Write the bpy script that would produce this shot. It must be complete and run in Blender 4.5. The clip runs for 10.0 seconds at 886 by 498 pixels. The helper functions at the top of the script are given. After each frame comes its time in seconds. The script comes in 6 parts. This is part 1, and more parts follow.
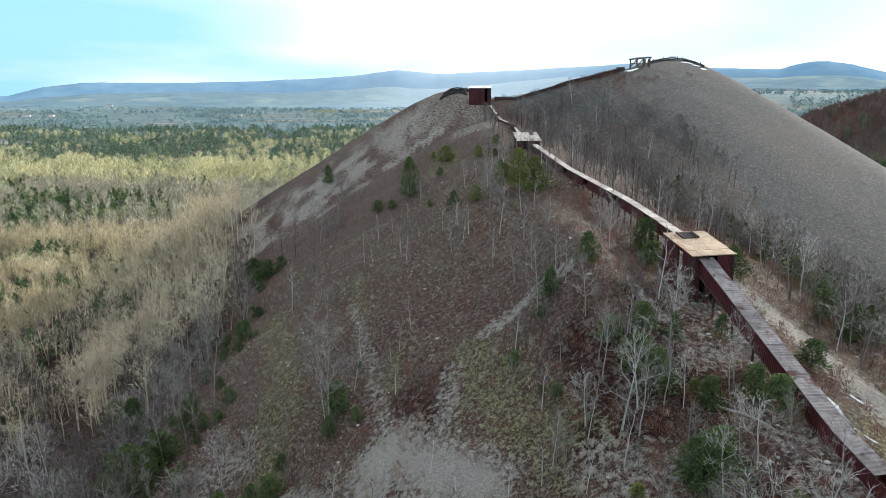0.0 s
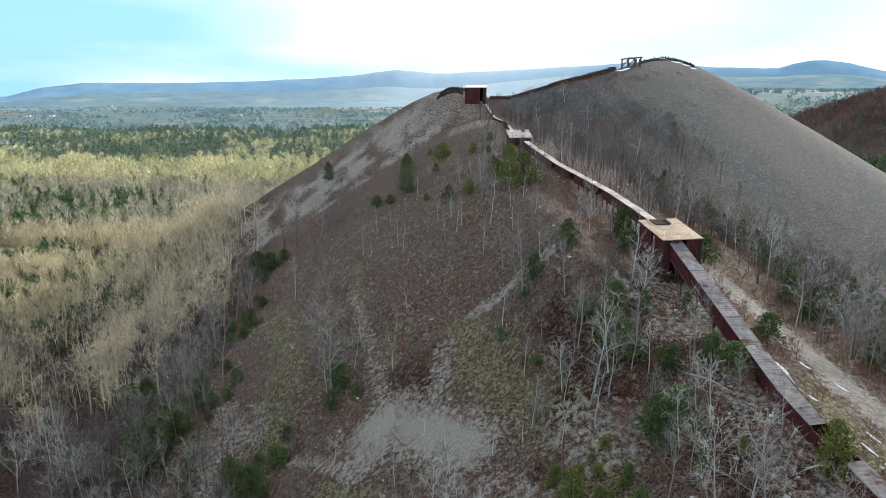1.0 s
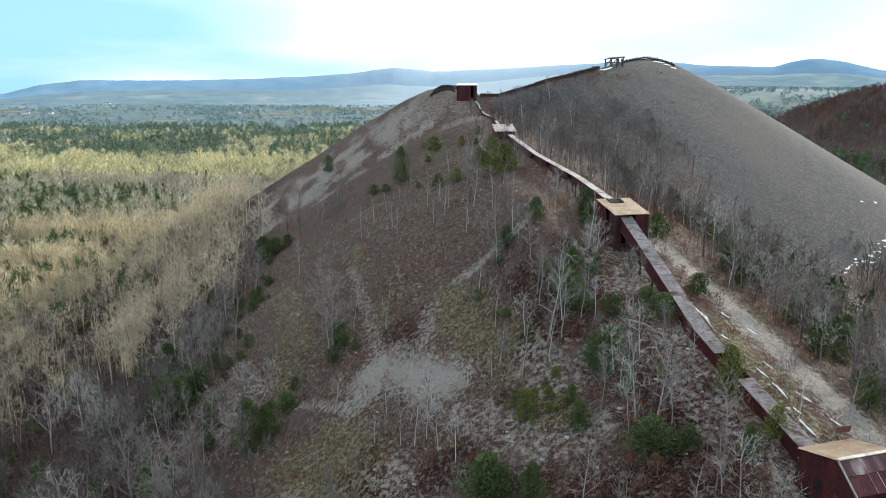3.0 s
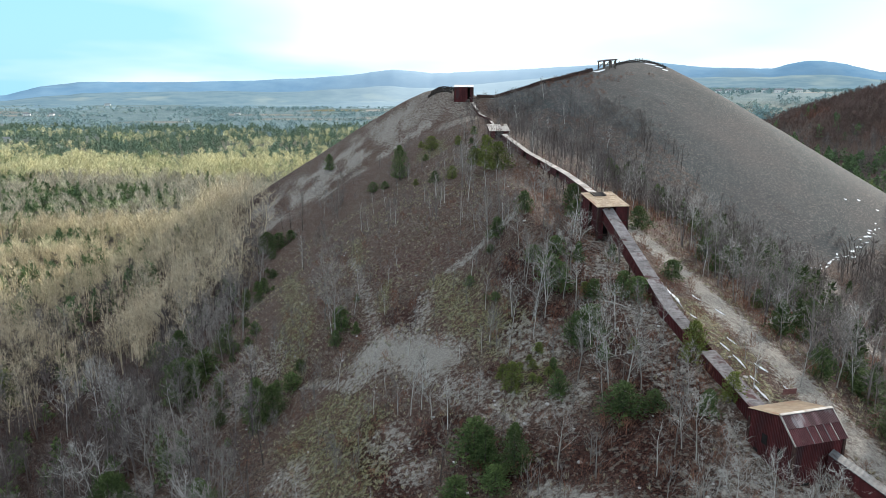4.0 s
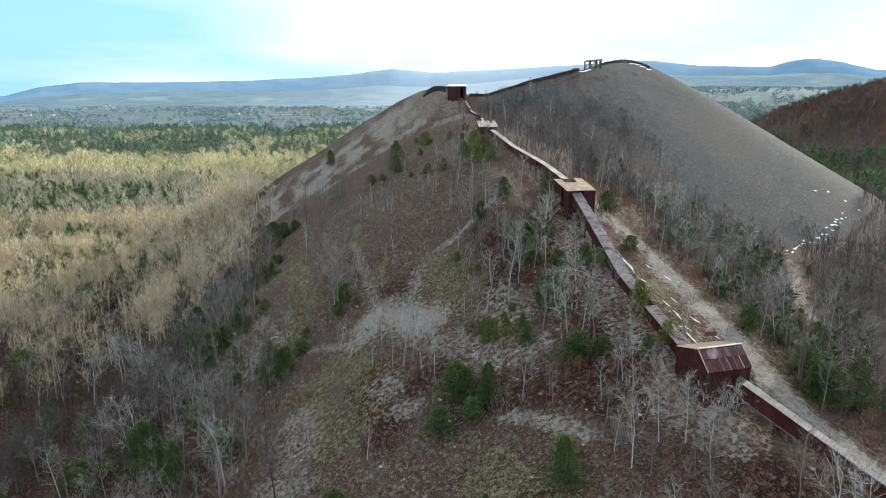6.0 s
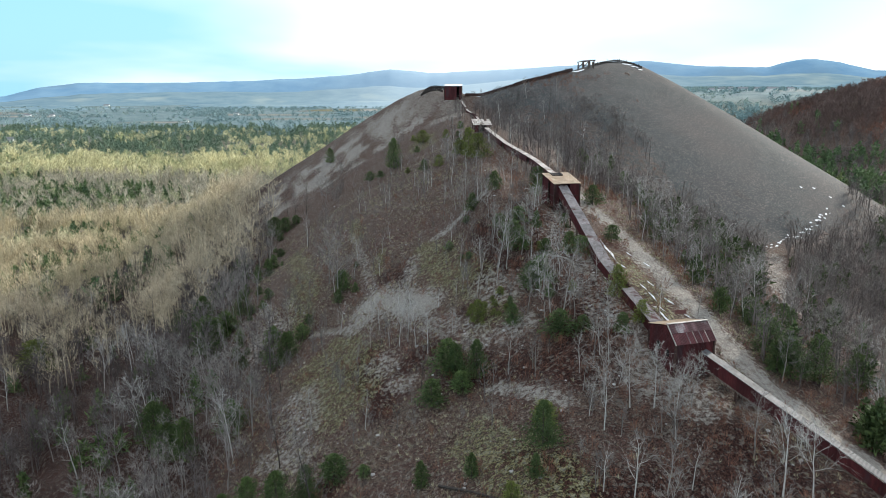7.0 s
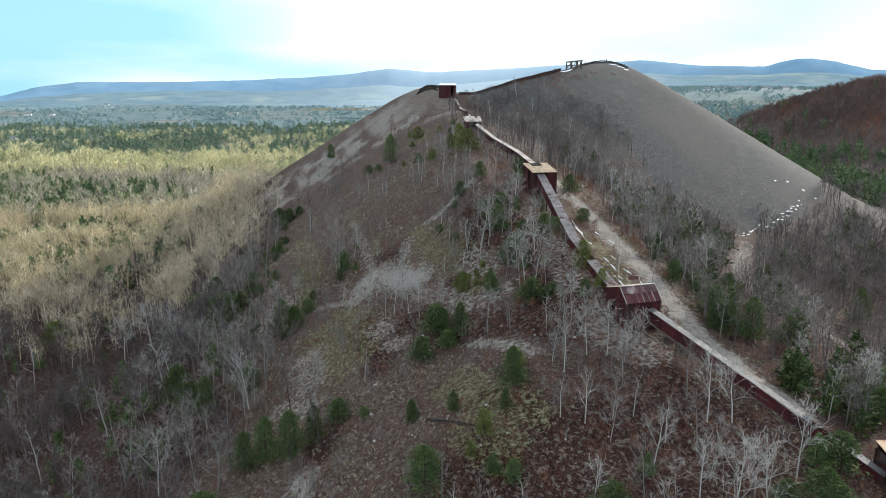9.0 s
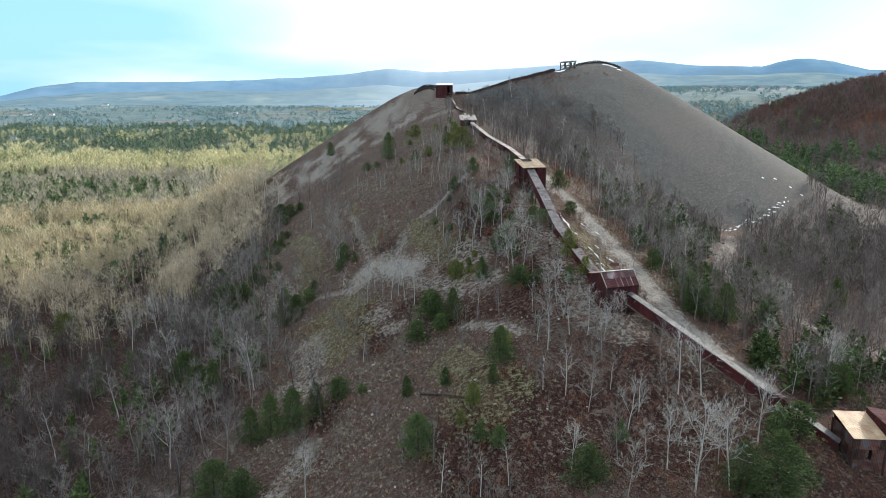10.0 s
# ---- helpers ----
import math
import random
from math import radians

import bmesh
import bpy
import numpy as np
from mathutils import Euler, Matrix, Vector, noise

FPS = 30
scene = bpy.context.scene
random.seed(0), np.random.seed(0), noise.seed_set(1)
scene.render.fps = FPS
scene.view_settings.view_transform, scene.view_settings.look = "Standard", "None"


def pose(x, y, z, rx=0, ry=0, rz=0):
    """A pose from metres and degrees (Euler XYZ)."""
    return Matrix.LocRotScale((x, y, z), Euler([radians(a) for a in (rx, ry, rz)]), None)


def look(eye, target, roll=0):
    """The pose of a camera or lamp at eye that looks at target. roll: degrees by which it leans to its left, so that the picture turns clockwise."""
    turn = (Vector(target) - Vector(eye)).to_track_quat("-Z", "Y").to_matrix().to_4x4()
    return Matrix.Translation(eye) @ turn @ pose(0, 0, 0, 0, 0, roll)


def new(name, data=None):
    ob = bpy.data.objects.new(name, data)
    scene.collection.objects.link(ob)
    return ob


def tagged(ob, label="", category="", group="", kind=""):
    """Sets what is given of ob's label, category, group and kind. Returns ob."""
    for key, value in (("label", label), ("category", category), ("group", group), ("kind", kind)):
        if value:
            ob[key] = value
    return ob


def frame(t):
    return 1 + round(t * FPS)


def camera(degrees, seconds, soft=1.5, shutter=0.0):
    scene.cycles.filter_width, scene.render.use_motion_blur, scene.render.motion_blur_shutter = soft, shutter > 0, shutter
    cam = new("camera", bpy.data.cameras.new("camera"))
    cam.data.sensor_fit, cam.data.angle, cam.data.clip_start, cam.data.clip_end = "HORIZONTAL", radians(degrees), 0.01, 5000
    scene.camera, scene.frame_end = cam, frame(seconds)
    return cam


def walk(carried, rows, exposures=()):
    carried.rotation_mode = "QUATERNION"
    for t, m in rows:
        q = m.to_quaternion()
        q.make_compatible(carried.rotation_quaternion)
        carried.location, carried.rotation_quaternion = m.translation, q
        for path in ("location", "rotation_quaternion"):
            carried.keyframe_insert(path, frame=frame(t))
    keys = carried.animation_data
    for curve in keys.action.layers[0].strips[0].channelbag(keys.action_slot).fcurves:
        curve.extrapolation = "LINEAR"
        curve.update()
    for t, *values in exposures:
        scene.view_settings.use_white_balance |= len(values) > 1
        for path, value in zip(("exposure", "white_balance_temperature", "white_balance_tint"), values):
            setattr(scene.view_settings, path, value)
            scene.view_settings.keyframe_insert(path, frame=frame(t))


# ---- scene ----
cam = camera(66.3, 10.0, 0.4)
PATH = [
    (0, (-3.213, -12.496, 95.387), (-3.239, -10.552, 94.918), 0.1),
    (0.5, (-2.739, -15.755, 95.382), (-2.765, -13.811, 94.912), 0.0),
    (1, (-2.323, -19.002, 95.36), (-2.348, -17.058, 94.89), 0.0),
    (1.5, (-2.011, -22.325, 95.363), (-2.033, -20.381, 94.891), 0.1),
    (2, (-1.599, -25.79, 95.378), (-1.62, -23.847, 94.906), 0.1),
    (2.5, (-1.172, -29.077, 95.324), (-1.19, -27.134, 94.85), 0.1),
    (3.8, (0.084, -38.023, 95.469), (0.066, -36.081, 94.993), 0.1),
    (4, (0.143, -39.382, 95.389), (0.126, -37.439, 94.918), 0.1),
    (4.5, (0.474, -42.731, 95.375), (0.459, -40.788, 94.902), 0.1),
    (5, (0.964, -46.078, 95.415), (0.947, -44.134, 94.943), 0.0),
    (5.5, (1.372, -49.535, 95.434), (1.357, -47.592, 94.961), 0.0),
    (6.8, (2.5, -58.613, 95.485), (2.485, -56.67, 95.013), -0.2),
    (7, (2.698, -59.812, 95.241), (2.686, -57.868, 94.769), -0.1),
    (7.5, (3.121, -63.197, 95.189), (3.109, -61.254, 94.717), -0.0),
    (8, (3.47, -66.699, 95.212), (3.46, -64.756, 94.739), -0.1),
    (8.5, (3.851, -70.315, 95.282), (3.842, -68.371, 94.81), -0.1),
    (9, (4.225, -73.762, 95.27), (4.217, -71.819, 94.796), -0.1),
    (9.5, (4.63, -77.196, 95.242), (4.624, -75.253, 94.768), -0.0),
    (10, (5.075, -80.538, 95.208), (5.07, -78.595, 94.734), -0.1),
]
walk(cam, [(t, look(eye, target, roll)) for t, eye, target, roll in PATH], [(0, 0.24, 6300, 10), (10, 0.24, 6300, 10)])

# ---- sky, sun and exposure ----
SUN_AZ, SUN_EL = radians(44), radians(19)      # from +y towards +x
world = bpy.data.worlds.new("world")
scene.world = world
world.use_nodes = True
wt = world.node_tree


def wnode(kind, **props):
    n = wt.nodes.new(kind)
    for key, value in props.items():
        if key == "operation":
            n.operation = value
        elif key == "data_type":
            n.data_type = value
    return n


def wlink(a, b):
    wt.links.new(a, b)


sky = wt.nodes.new("ShaderNodeTexSky")
sky.sky_type, sky.sun_disc = "NISHITA", False
sky.sun_elevation, sky.sun_rotation = SUN_EL, SUN_AZ
clear = wnode("ShaderNodeMix", data_type="RGBA")          # thin veil over the clear sky
dim = wnode("ShaderNodeVectorMath", operation="SCALE")
wlink(sky.outputs[0], dim.inputs[0])
dim.inputs[3].default_value = 0.09
clear.inputs[0].default_value = 0.78
wlink(dim.outputs[0], clear.inputs[6])
clear.inputs[7].default_value = (0.42, 0.86, 1.12, 1)
coord = wnode("ShaderNodeTexCoord")
split = wnode("ShaderNodeSeparateXYZ")
wlink(coord.outputs["Generated"], split.inputs[0])
lift = wnode("ShaderNodeMath", operation="MAXIMUM")
wlink(split.outputs[2], lift.inputs[0])
lift.inputs[1].default_value = 0.0
lift2 = wnode("ShaderNodeMath", operation="ADD")
wlink(lift.outputs[0], lift2.inputs[0])
lift2.inputs[1].default_value = 0.16
flat = []
for k in range(2):
    d = wnode("ShaderNodeMath", operation="DIVIDE")
    wlink(split.outputs[k], d.inputs[0])
    wlink(lift2.outputs[0], d.inputs[1])
    flat.append(d)
comb = wnode("ShaderNodeCombineXYZ")
wlink(flat[0].outputs[0], comb.inputs[0])
wlink(flat[1].outputs[0], comb.inputs[1])
puff = wnode("ShaderNodeTexNoise")
puff.inputs["Scale"].default_value, puff.inputs["Detail"].default_value, puff.inputs["Roughness"].default_value = 0.42, 4, 0.42
puff.inputs["Distortion"].default_value = 0.2
wlink(comb.outputs[0], puff.inputs["Vector"])
facing = wnode("ShaderNodeVectorMath", operation="DOT_PRODUCT")
wlink(coord.outputs["Generated"], facing.inputs[0])
facing.inputs[1].default_value = (math.sin(0.06) * 0.99, math.cos(0.06) * 0.97, 0.22)
near_sun = wnode("ShaderNodeMath", operation="POWER")
wlink(facing.outputs["Value"], near_sun.inputs[0])
near_sun.inputs[1].default_value = 14.0
cover = wnode("ShaderNodeMath", operation="MULTIPLY_ADD")
wlink(near_sun.outputs[0], cover.inputs[0])
cover.inputs[1].default_value = 0.34
wlink(puff.outputs[0], cover.inputs[2])
deck = wnode("ShaderNodeMath", operation="MULTIPLY_ADD")
wlink(lift.outputs[0], deck.inputs[0])
deck.inputs[1].default_value = 0.45
wlink(cover.outputs[0], deck.inputs[2])
cloudy = wnode("ShaderNodeMapRange")
wlink(deck.outputs[0], cloudy.inputs[0])
cloudy.inputs[1].default_value, cloudy.inputs[2].default_value = 0.50, 0.90
glow = wnode("ShaderNodeMath", operation="MULTIPLY_ADD")
wlink(near_sun.outputs[0], glow.inputs[0])
glow.inputs[1].default_value, glow.inputs[2].default_value = 0.25, 1.18
high = wnode("ShaderNodeMath", operation="MULTIPLY_ADD")       # the cloud deck is thicker and brighter overhead
wlink(lift.outputs[0], high.inputs[0])
high.inputs[1].default_value = 0.0
wlink(glow.outputs[0], high.inputs[2])
white = wnode("ShaderNodeVectorMath", operation="SCALE")
white.inputs[0].default_value = (0.98, 1.0, 1.04)
wlink(high.outputs[0], white.inputs[3])
both = wnode("ShaderNodeMix", data_type="RGBA")
wlink(cloudy.outputs[0], both.inputs[0])
wlink(clear.outputs[2], both.inputs[6])
wlink(white.outputs[0], both.inputs[7])
wlink(both.outputs[2], wt.nodes["Background"].inputs[0])
wt.nodes["Background"].inputs[1].default_value = 1.0
sun = new("sun", bpy.data.lights.new("sun", "SUN"))
sun.data.energy, sun.data.angle, sun.data.color = 4.9, radians(3), (1.0, 0.92, 0.80)
sun.matrix_world = look((math.sin(SUN_AZ) * math.cos(SUN_EL), math.cos(SUN_AZ) * math.cos(SUN_EL), math.sin(SUN_EL)), (0, 0, 0))

# ---- materials ----
def material(name, low, high, scale=2.0, spot=None, spot_scale=0.4, spot_at=0.55, rough=0.9, bump=0.0, metal=0.0, spec=0.25,
             vary=0.0, islands=0.0, stretch=(1, 1, 1), fine=14.0):
    """Two tones in noise of the given scale, blotches of a third, grain in the relief; vary: by object, islands: by loose piece."""
    m = bpy.data.materials.new(name)
    m.use_nodes = True
    nt = m.node_tree
    n, l = nt.nodes, nt.links
    bsdf = n["Principled BSDF"]
    co = n.new("ShaderNodeTexCoord")
    mp = n.new("ShaderNodeMapping")
    mp.inputs["Scale"].default_value = stretch
    l.new(co.outputs["Object"], mp.inputs[0])
    a = n.new("ShaderNodeTexNoise")
    a.inputs["Scale"].default_value, a.inputs["Detail"].default_value, a.inputs["Roughness"].default_value = scale, 6, 0.65
    l.new(mp.outputs[0], a.inputs["Vector"])
    sharp = n.new("ShaderNodeMapRange")
    sharp.inputs[1].default_value, sharp.inputs[2].default_value = 0.32, 0.68
    l.new(a.outputs[0], sharp.inputs[0])
    mix = n.new("ShaderNodeMix")
    mix.data_type = "RGBA"
    l.new(sharp.outputs[0], mix.inputs[0])
    mix.inputs[6].default_value, mix.inputs[7].default_value = (*low, 1), (*high, 1)
    colour = mix.outputs[2]
    if spot:
        b = n.new("ShaderNodeTexNoise")
        b.inputs["Scale"].default_value, b.inputs["Detail"].default_value = spot_scale, 5
        l.new(mp.outputs[0], b.inputs["Vector"])
        r = n.new("ShaderNodeMapRange")
        r.inputs[1].default_value, r.inputs[2].default_value = spot_at, spot_at + 0.12
        l.new(b.outputs[0], r.inputs[0])
        mix2 = n.new("ShaderNodeMix")
        mix2.data_type = "RGBA"
        l.new(r.outputs[0], mix2.inputs[0])
        l.new(colour, mix2.inputs[6])
        mix2.inputs[7].default_value = (*spot, 1)
        colour = mix2.outputs[2]
    for amount, kind in ((vary, "ShaderNodeObjectInfo"), (islands, "ShaderNodeNewGeometry")):
        if amount:
            src = n.new(kind)
            mr = n.new("ShaderNodeMapRange")
            mr.inputs[3].default_value, mr.inputs[4].default_value = 1 - amount, 1 + amount
            l.new(src.outputs["Random" if kind == "ShaderNodeObjectInfo" else "Random Per Island"], mr.inputs[0])
            hsv = n.new("ShaderNodeHueSaturation")
            l.new(mr.outputs[0], hsv.inputs["Value"])
            l.new(colour, hsv.inputs["Color"])
            colour = hsv.outputs[0]
    l.new(colour, bsdf.inputs["Base Color"])
    bsdf.inputs["Roughness"].default_value, bsdf.inputs["Metallic"].default_value = rough, metal
    bsdf.inputs["Specular IOR Level"].default_value = spec
    if bump:
        g = n.new("ShaderNodeTexNoise")
        g.inputs["Scale"].default_value, g.inputs["Detail"].default_value = fine, 4
        l.new(mp.outputs[0], g.inputs["Vector"])
        bp = n.new("ShaderNodeBump")
        bp.inputs["Strength"].default_value, bp.inputs["Distance"].default_value = bump, 0.05
        l.new(g.outputs[0], bp.inputs["Height"])
        l.new(bp.outputs[0], bsdf.inputs["Normal"])
    return m


RUST_WALL = material("rusted_red_sheet", (0.042, 0.009, 0.010), (0.092, 0.019, 0.020), 1.6, (0.05, 0.022, 0.024), 0.7, 0.56, 0.72, 0.3, 0.2, 0.3, 0.22, stretch=(1, 1, 0.35))
RUST_ROOF = material("rusted_roof_sheet", (0.085, 0.036, 0.034), (0.17, 0.085, 0.08), 1.3, (0.20, 0.165, 0.155), 0.8, 0.60, 0.8, 0.25, 0.0, 0.2, 0.32)
PALE_ROOF = material("weathered_tan_roof", (0.30, 0.20, 0.12), (0.48, 0.36, 0.24), 0.9, (0.34, 0.15, 0.08), 0.6, 0.60, 0.5, 0.2, 0.2, 0.4, 0.12)
GREY_ROOF = material("weathered_grey_roof", (0.12, 0.105, 0.105), (0.25, 0.23, 0.23), 1.5, (0.075, 0.04, 0.038), 0.9, 0.55, 0.9, 0.3, 0.0, 0.12, 0.25)
# near-white roof tone, the sunlight on the sheets put into the colour
LIT_ROOF = material("lit_roof_tone", (0.55, 0.50, 0.46), (0.78, 0.72, 0.66), 1.2, (0.40, 0.22, 0.14), 1.1, 0.60, 0.5, 0.2, 0.1, 0.4, 0.10)
OLD_WOOD = material("weathered_timber", (0.07, 0.055, 0.045), (0.16, 0.13, 0.11), 3.0, rough=0.9, bump=0.4, vary=0.25, stretch=(1, 1, 0.15))
MAROON_ROOF = material("maroon_roof_sheet", (0.055, 0.017, 0.019), (0.105, 0.036, 0.038), 1.2, (0.14, 0.085, 0.08), 0.9, 0.62, 0.7, 0.25, 0.1, 0.25, 0.25)
STREAKED_ROOF = material("streaked_roof_sheet", (0.07, 0.032, 0.033), (0.15, 0.085, 0.085), 1.6, (0.24, 0.205, 0.20), 1.3, 0.54, 0.7, 0.25, 0.1, 0.25, 0.40, stretch=(1, 0.3, 0.3))
DARK_STEEL = material("dark_rusted_steel", (0.035, 0.022, 0.02), (0.09, 0.05, 0.04), 4.0, rough=0.7, bump=0.2, metal=0.4, vary=0.2)
CHAR_WOOD = material("blackened_timber", (0.022, 0.018, 0.016), (0.06, 0.05, 0.045), 3.0, rough=0.9, bump=0.4, vary=0.25)
# near-black that paints the shade inside openings
DARK_HOLE = material("dark_interior", (0.012, 0.010, 0.010), (0.022, 0.018, 0.017), 2.0, rough=1.0)
MIXED_SHEET = material("patched_sheet", (0.035, 0.016, 0.015), (0.15, 0.068, 0.052), 1.1, (0.085, 0.078, 0.082), 0.8, 0.50, 0.75, 0.3, 0.1, 0.3, 0.60)
BARK_GREY = material("grey_bark", (0.15, 0.135, 0.122), (0.36, 0.335, 0.31), 3.0, rough=0.95, bump=0.3, vary=0.25, stretch=(1, 1, 0.4))
BARK_PALE = material("pale_birch_bark", (0.29, 0.27, 0.25), (0.56, 0.535, 0.50), 2.5, (0.12, 0.11, 0.10), 2.2, 0.62, 0.85, 0.2, vary=0.15, stretch=(1, 1, 2.0))
BARK_DARK = material("dark_bark", (0.035, 0.028, 0.025), (0.09, 0.075, 0.065), 3.0, rough=0.95, bump=0.4, vary=0.2, stretch=(1, 1, 0.4))
TWIG_GREY = material("grey_twigs", (0.115, 0.10, 0.092), (0.27, 0.245, 0.225), 0.5, rough=0.95, vary=0.25)
TWIG_PALE = material("pale_twigs", (0.25, 0.235, 0.215), (0.47, 0.445, 0.415), 0.5, rough=0.95, vary=0.15)
NEEDLES = material("dark_green_needles", (0.030, 0.056, 0.018), (0.105, 0.145, 0.046), 0.9, rough=0.8, vary=0.25, islands=0.35)
NEEDLES_YELLOW = material("yellow_green_needles", (0.060, 0.080, 0.018), (0.170, 0.185, 0.045), 0.9, rough=0.8, vary=0.2, islands=0.3)
# darker copy of the bare woods: shade at the heap's foot painted in
WOOD_DIM = material("bare_woods_dim", (0.058, 0.045, 0.042), (0.150, 0.128, 0.120), 0.12, (0.26, 0.235, 0.215), 0.13, 0.62, 0.95, islands=0.30)
# wood colours of the plain are brightened to paint the sunlight on it
WOOD_TAN = material("bare_woods_tan", (0.28, 0.235, 0.15), (0.74, 0.635, 0.43), 0.06, (0.52, 0.49, 0.31), 0.03, 0.58, 0.95, islands=0.38)
# bright copy of the same woods, sunlight painted into its colour
WOOD_SUN_TONE = material("bare_woods_sun_tone", (0.27, 0.22, 0.155), (0.70, 0.59, 0.425), 0.12, (0.50, 0.44, 0.33), 0.05, 0.56, 0.95, islands=0.35)
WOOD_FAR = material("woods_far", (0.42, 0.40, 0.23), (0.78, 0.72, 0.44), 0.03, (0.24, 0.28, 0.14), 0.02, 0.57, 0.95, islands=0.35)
WOOD_MIXED = material("mixed_grey_woods", (0.25, 0.23, 0.175), (0.60, 0.54, 0.42), 0.04, (0.37, 0.41, 0.21), 0.02, 0.55, 0.95, islands=0.38)
PINE_FAR = material("pines_far", (0.058, 0.100, 0.050), (0.155, 0.215, 0.092), 0.06, (0.25, 0.27, 0.10), 0.010, 0.60, 0.9, islands=0.35)
# pine green lifted and greyed, haze painted into it
PINE_HAZY = material("hazy_pines", (0.10, 0.150, 0.110), (0.21, 0.275, 0.185), 0.05, (0.42, 0.44, 0.22), 0.008, 0.60, 0.9, islands=0.30)
BRUSH_RED = material("russet_brush", (0.11, 0.05, 0.032), (0.24, 0.115, 0.075), 0.3, rough=0.95, islands=0.35)
WOOD_DARK = material("dark_brushy_woods", (0.078, 0.064, 0.059), (0.210, 0.182, 0.166), 0.12, (0.38, 0.355, 0.33), 0.2, 0.64, 0.95, islands=0.35)
SILVER_ROOF = material("pale_grey_roof_sheet", (0.060, 0.060, 0.063), (0.150, 0.147, 0.150), 1.1, (0.045, 0.036, 0.036), 0.8, 0.54, 0.7, 0.3, 0.1, 0.25, 0.22)
TAN_ROOF = material("bleached_grey_roof", (0.30, 0.265, 0.235), (0.54, 0.49, 0.44), 1.3, (0.20, 0.11, 0.08), 0.9, 0.60, 0.85, 0.25, 0.0, 0.15, 0.2)
BRUSH_DARK = material("dark_undergrowth", (0.040, 0.028, 0.023), (0.115, 0.085, 0.070), 0.3, (0.20, 0.165, 0.14), 0.25, 0.62, 0.95, islands=0.35)
HILL_BRUSH = material("hill_brush", (0.075, 0.050, 0.043), (0.185, 0.125, 0.108), 0.05, (0.25, 0.10, 0.06), 0.012, 0.54, 0.95, islands=0.3)
GRASS_PALE = material("bleached_grass", (0.17, 0.15, 0.095), (0.36, 0.33, 0.22), 0.5, rough=0.95, islands=0.35)
STONE = material("pale_stone", (0.20, 0.19, 0.18), (0.42, 0.40, 0.38), 2.0, rough=0.9, bump=0.5, islands=0.3)
SNOW = material("old_snow", (0.62, 0.64, 0.66), (0.85, 0.86, 0.87), 3.0, rough=0.7, bump=0.3, spec=0.4)
WHITE_WALL = material("white_painted_boards", (0.68, 0.68, 0.66), (0.82, 0.82, 0.80), 1.0, rough=0.7)
FAR_ROOF = material("far_grey_roof", (0.16, 0.16, 0.17), (0.30, 0.30, 0.31), 1.0, rough=0.8)


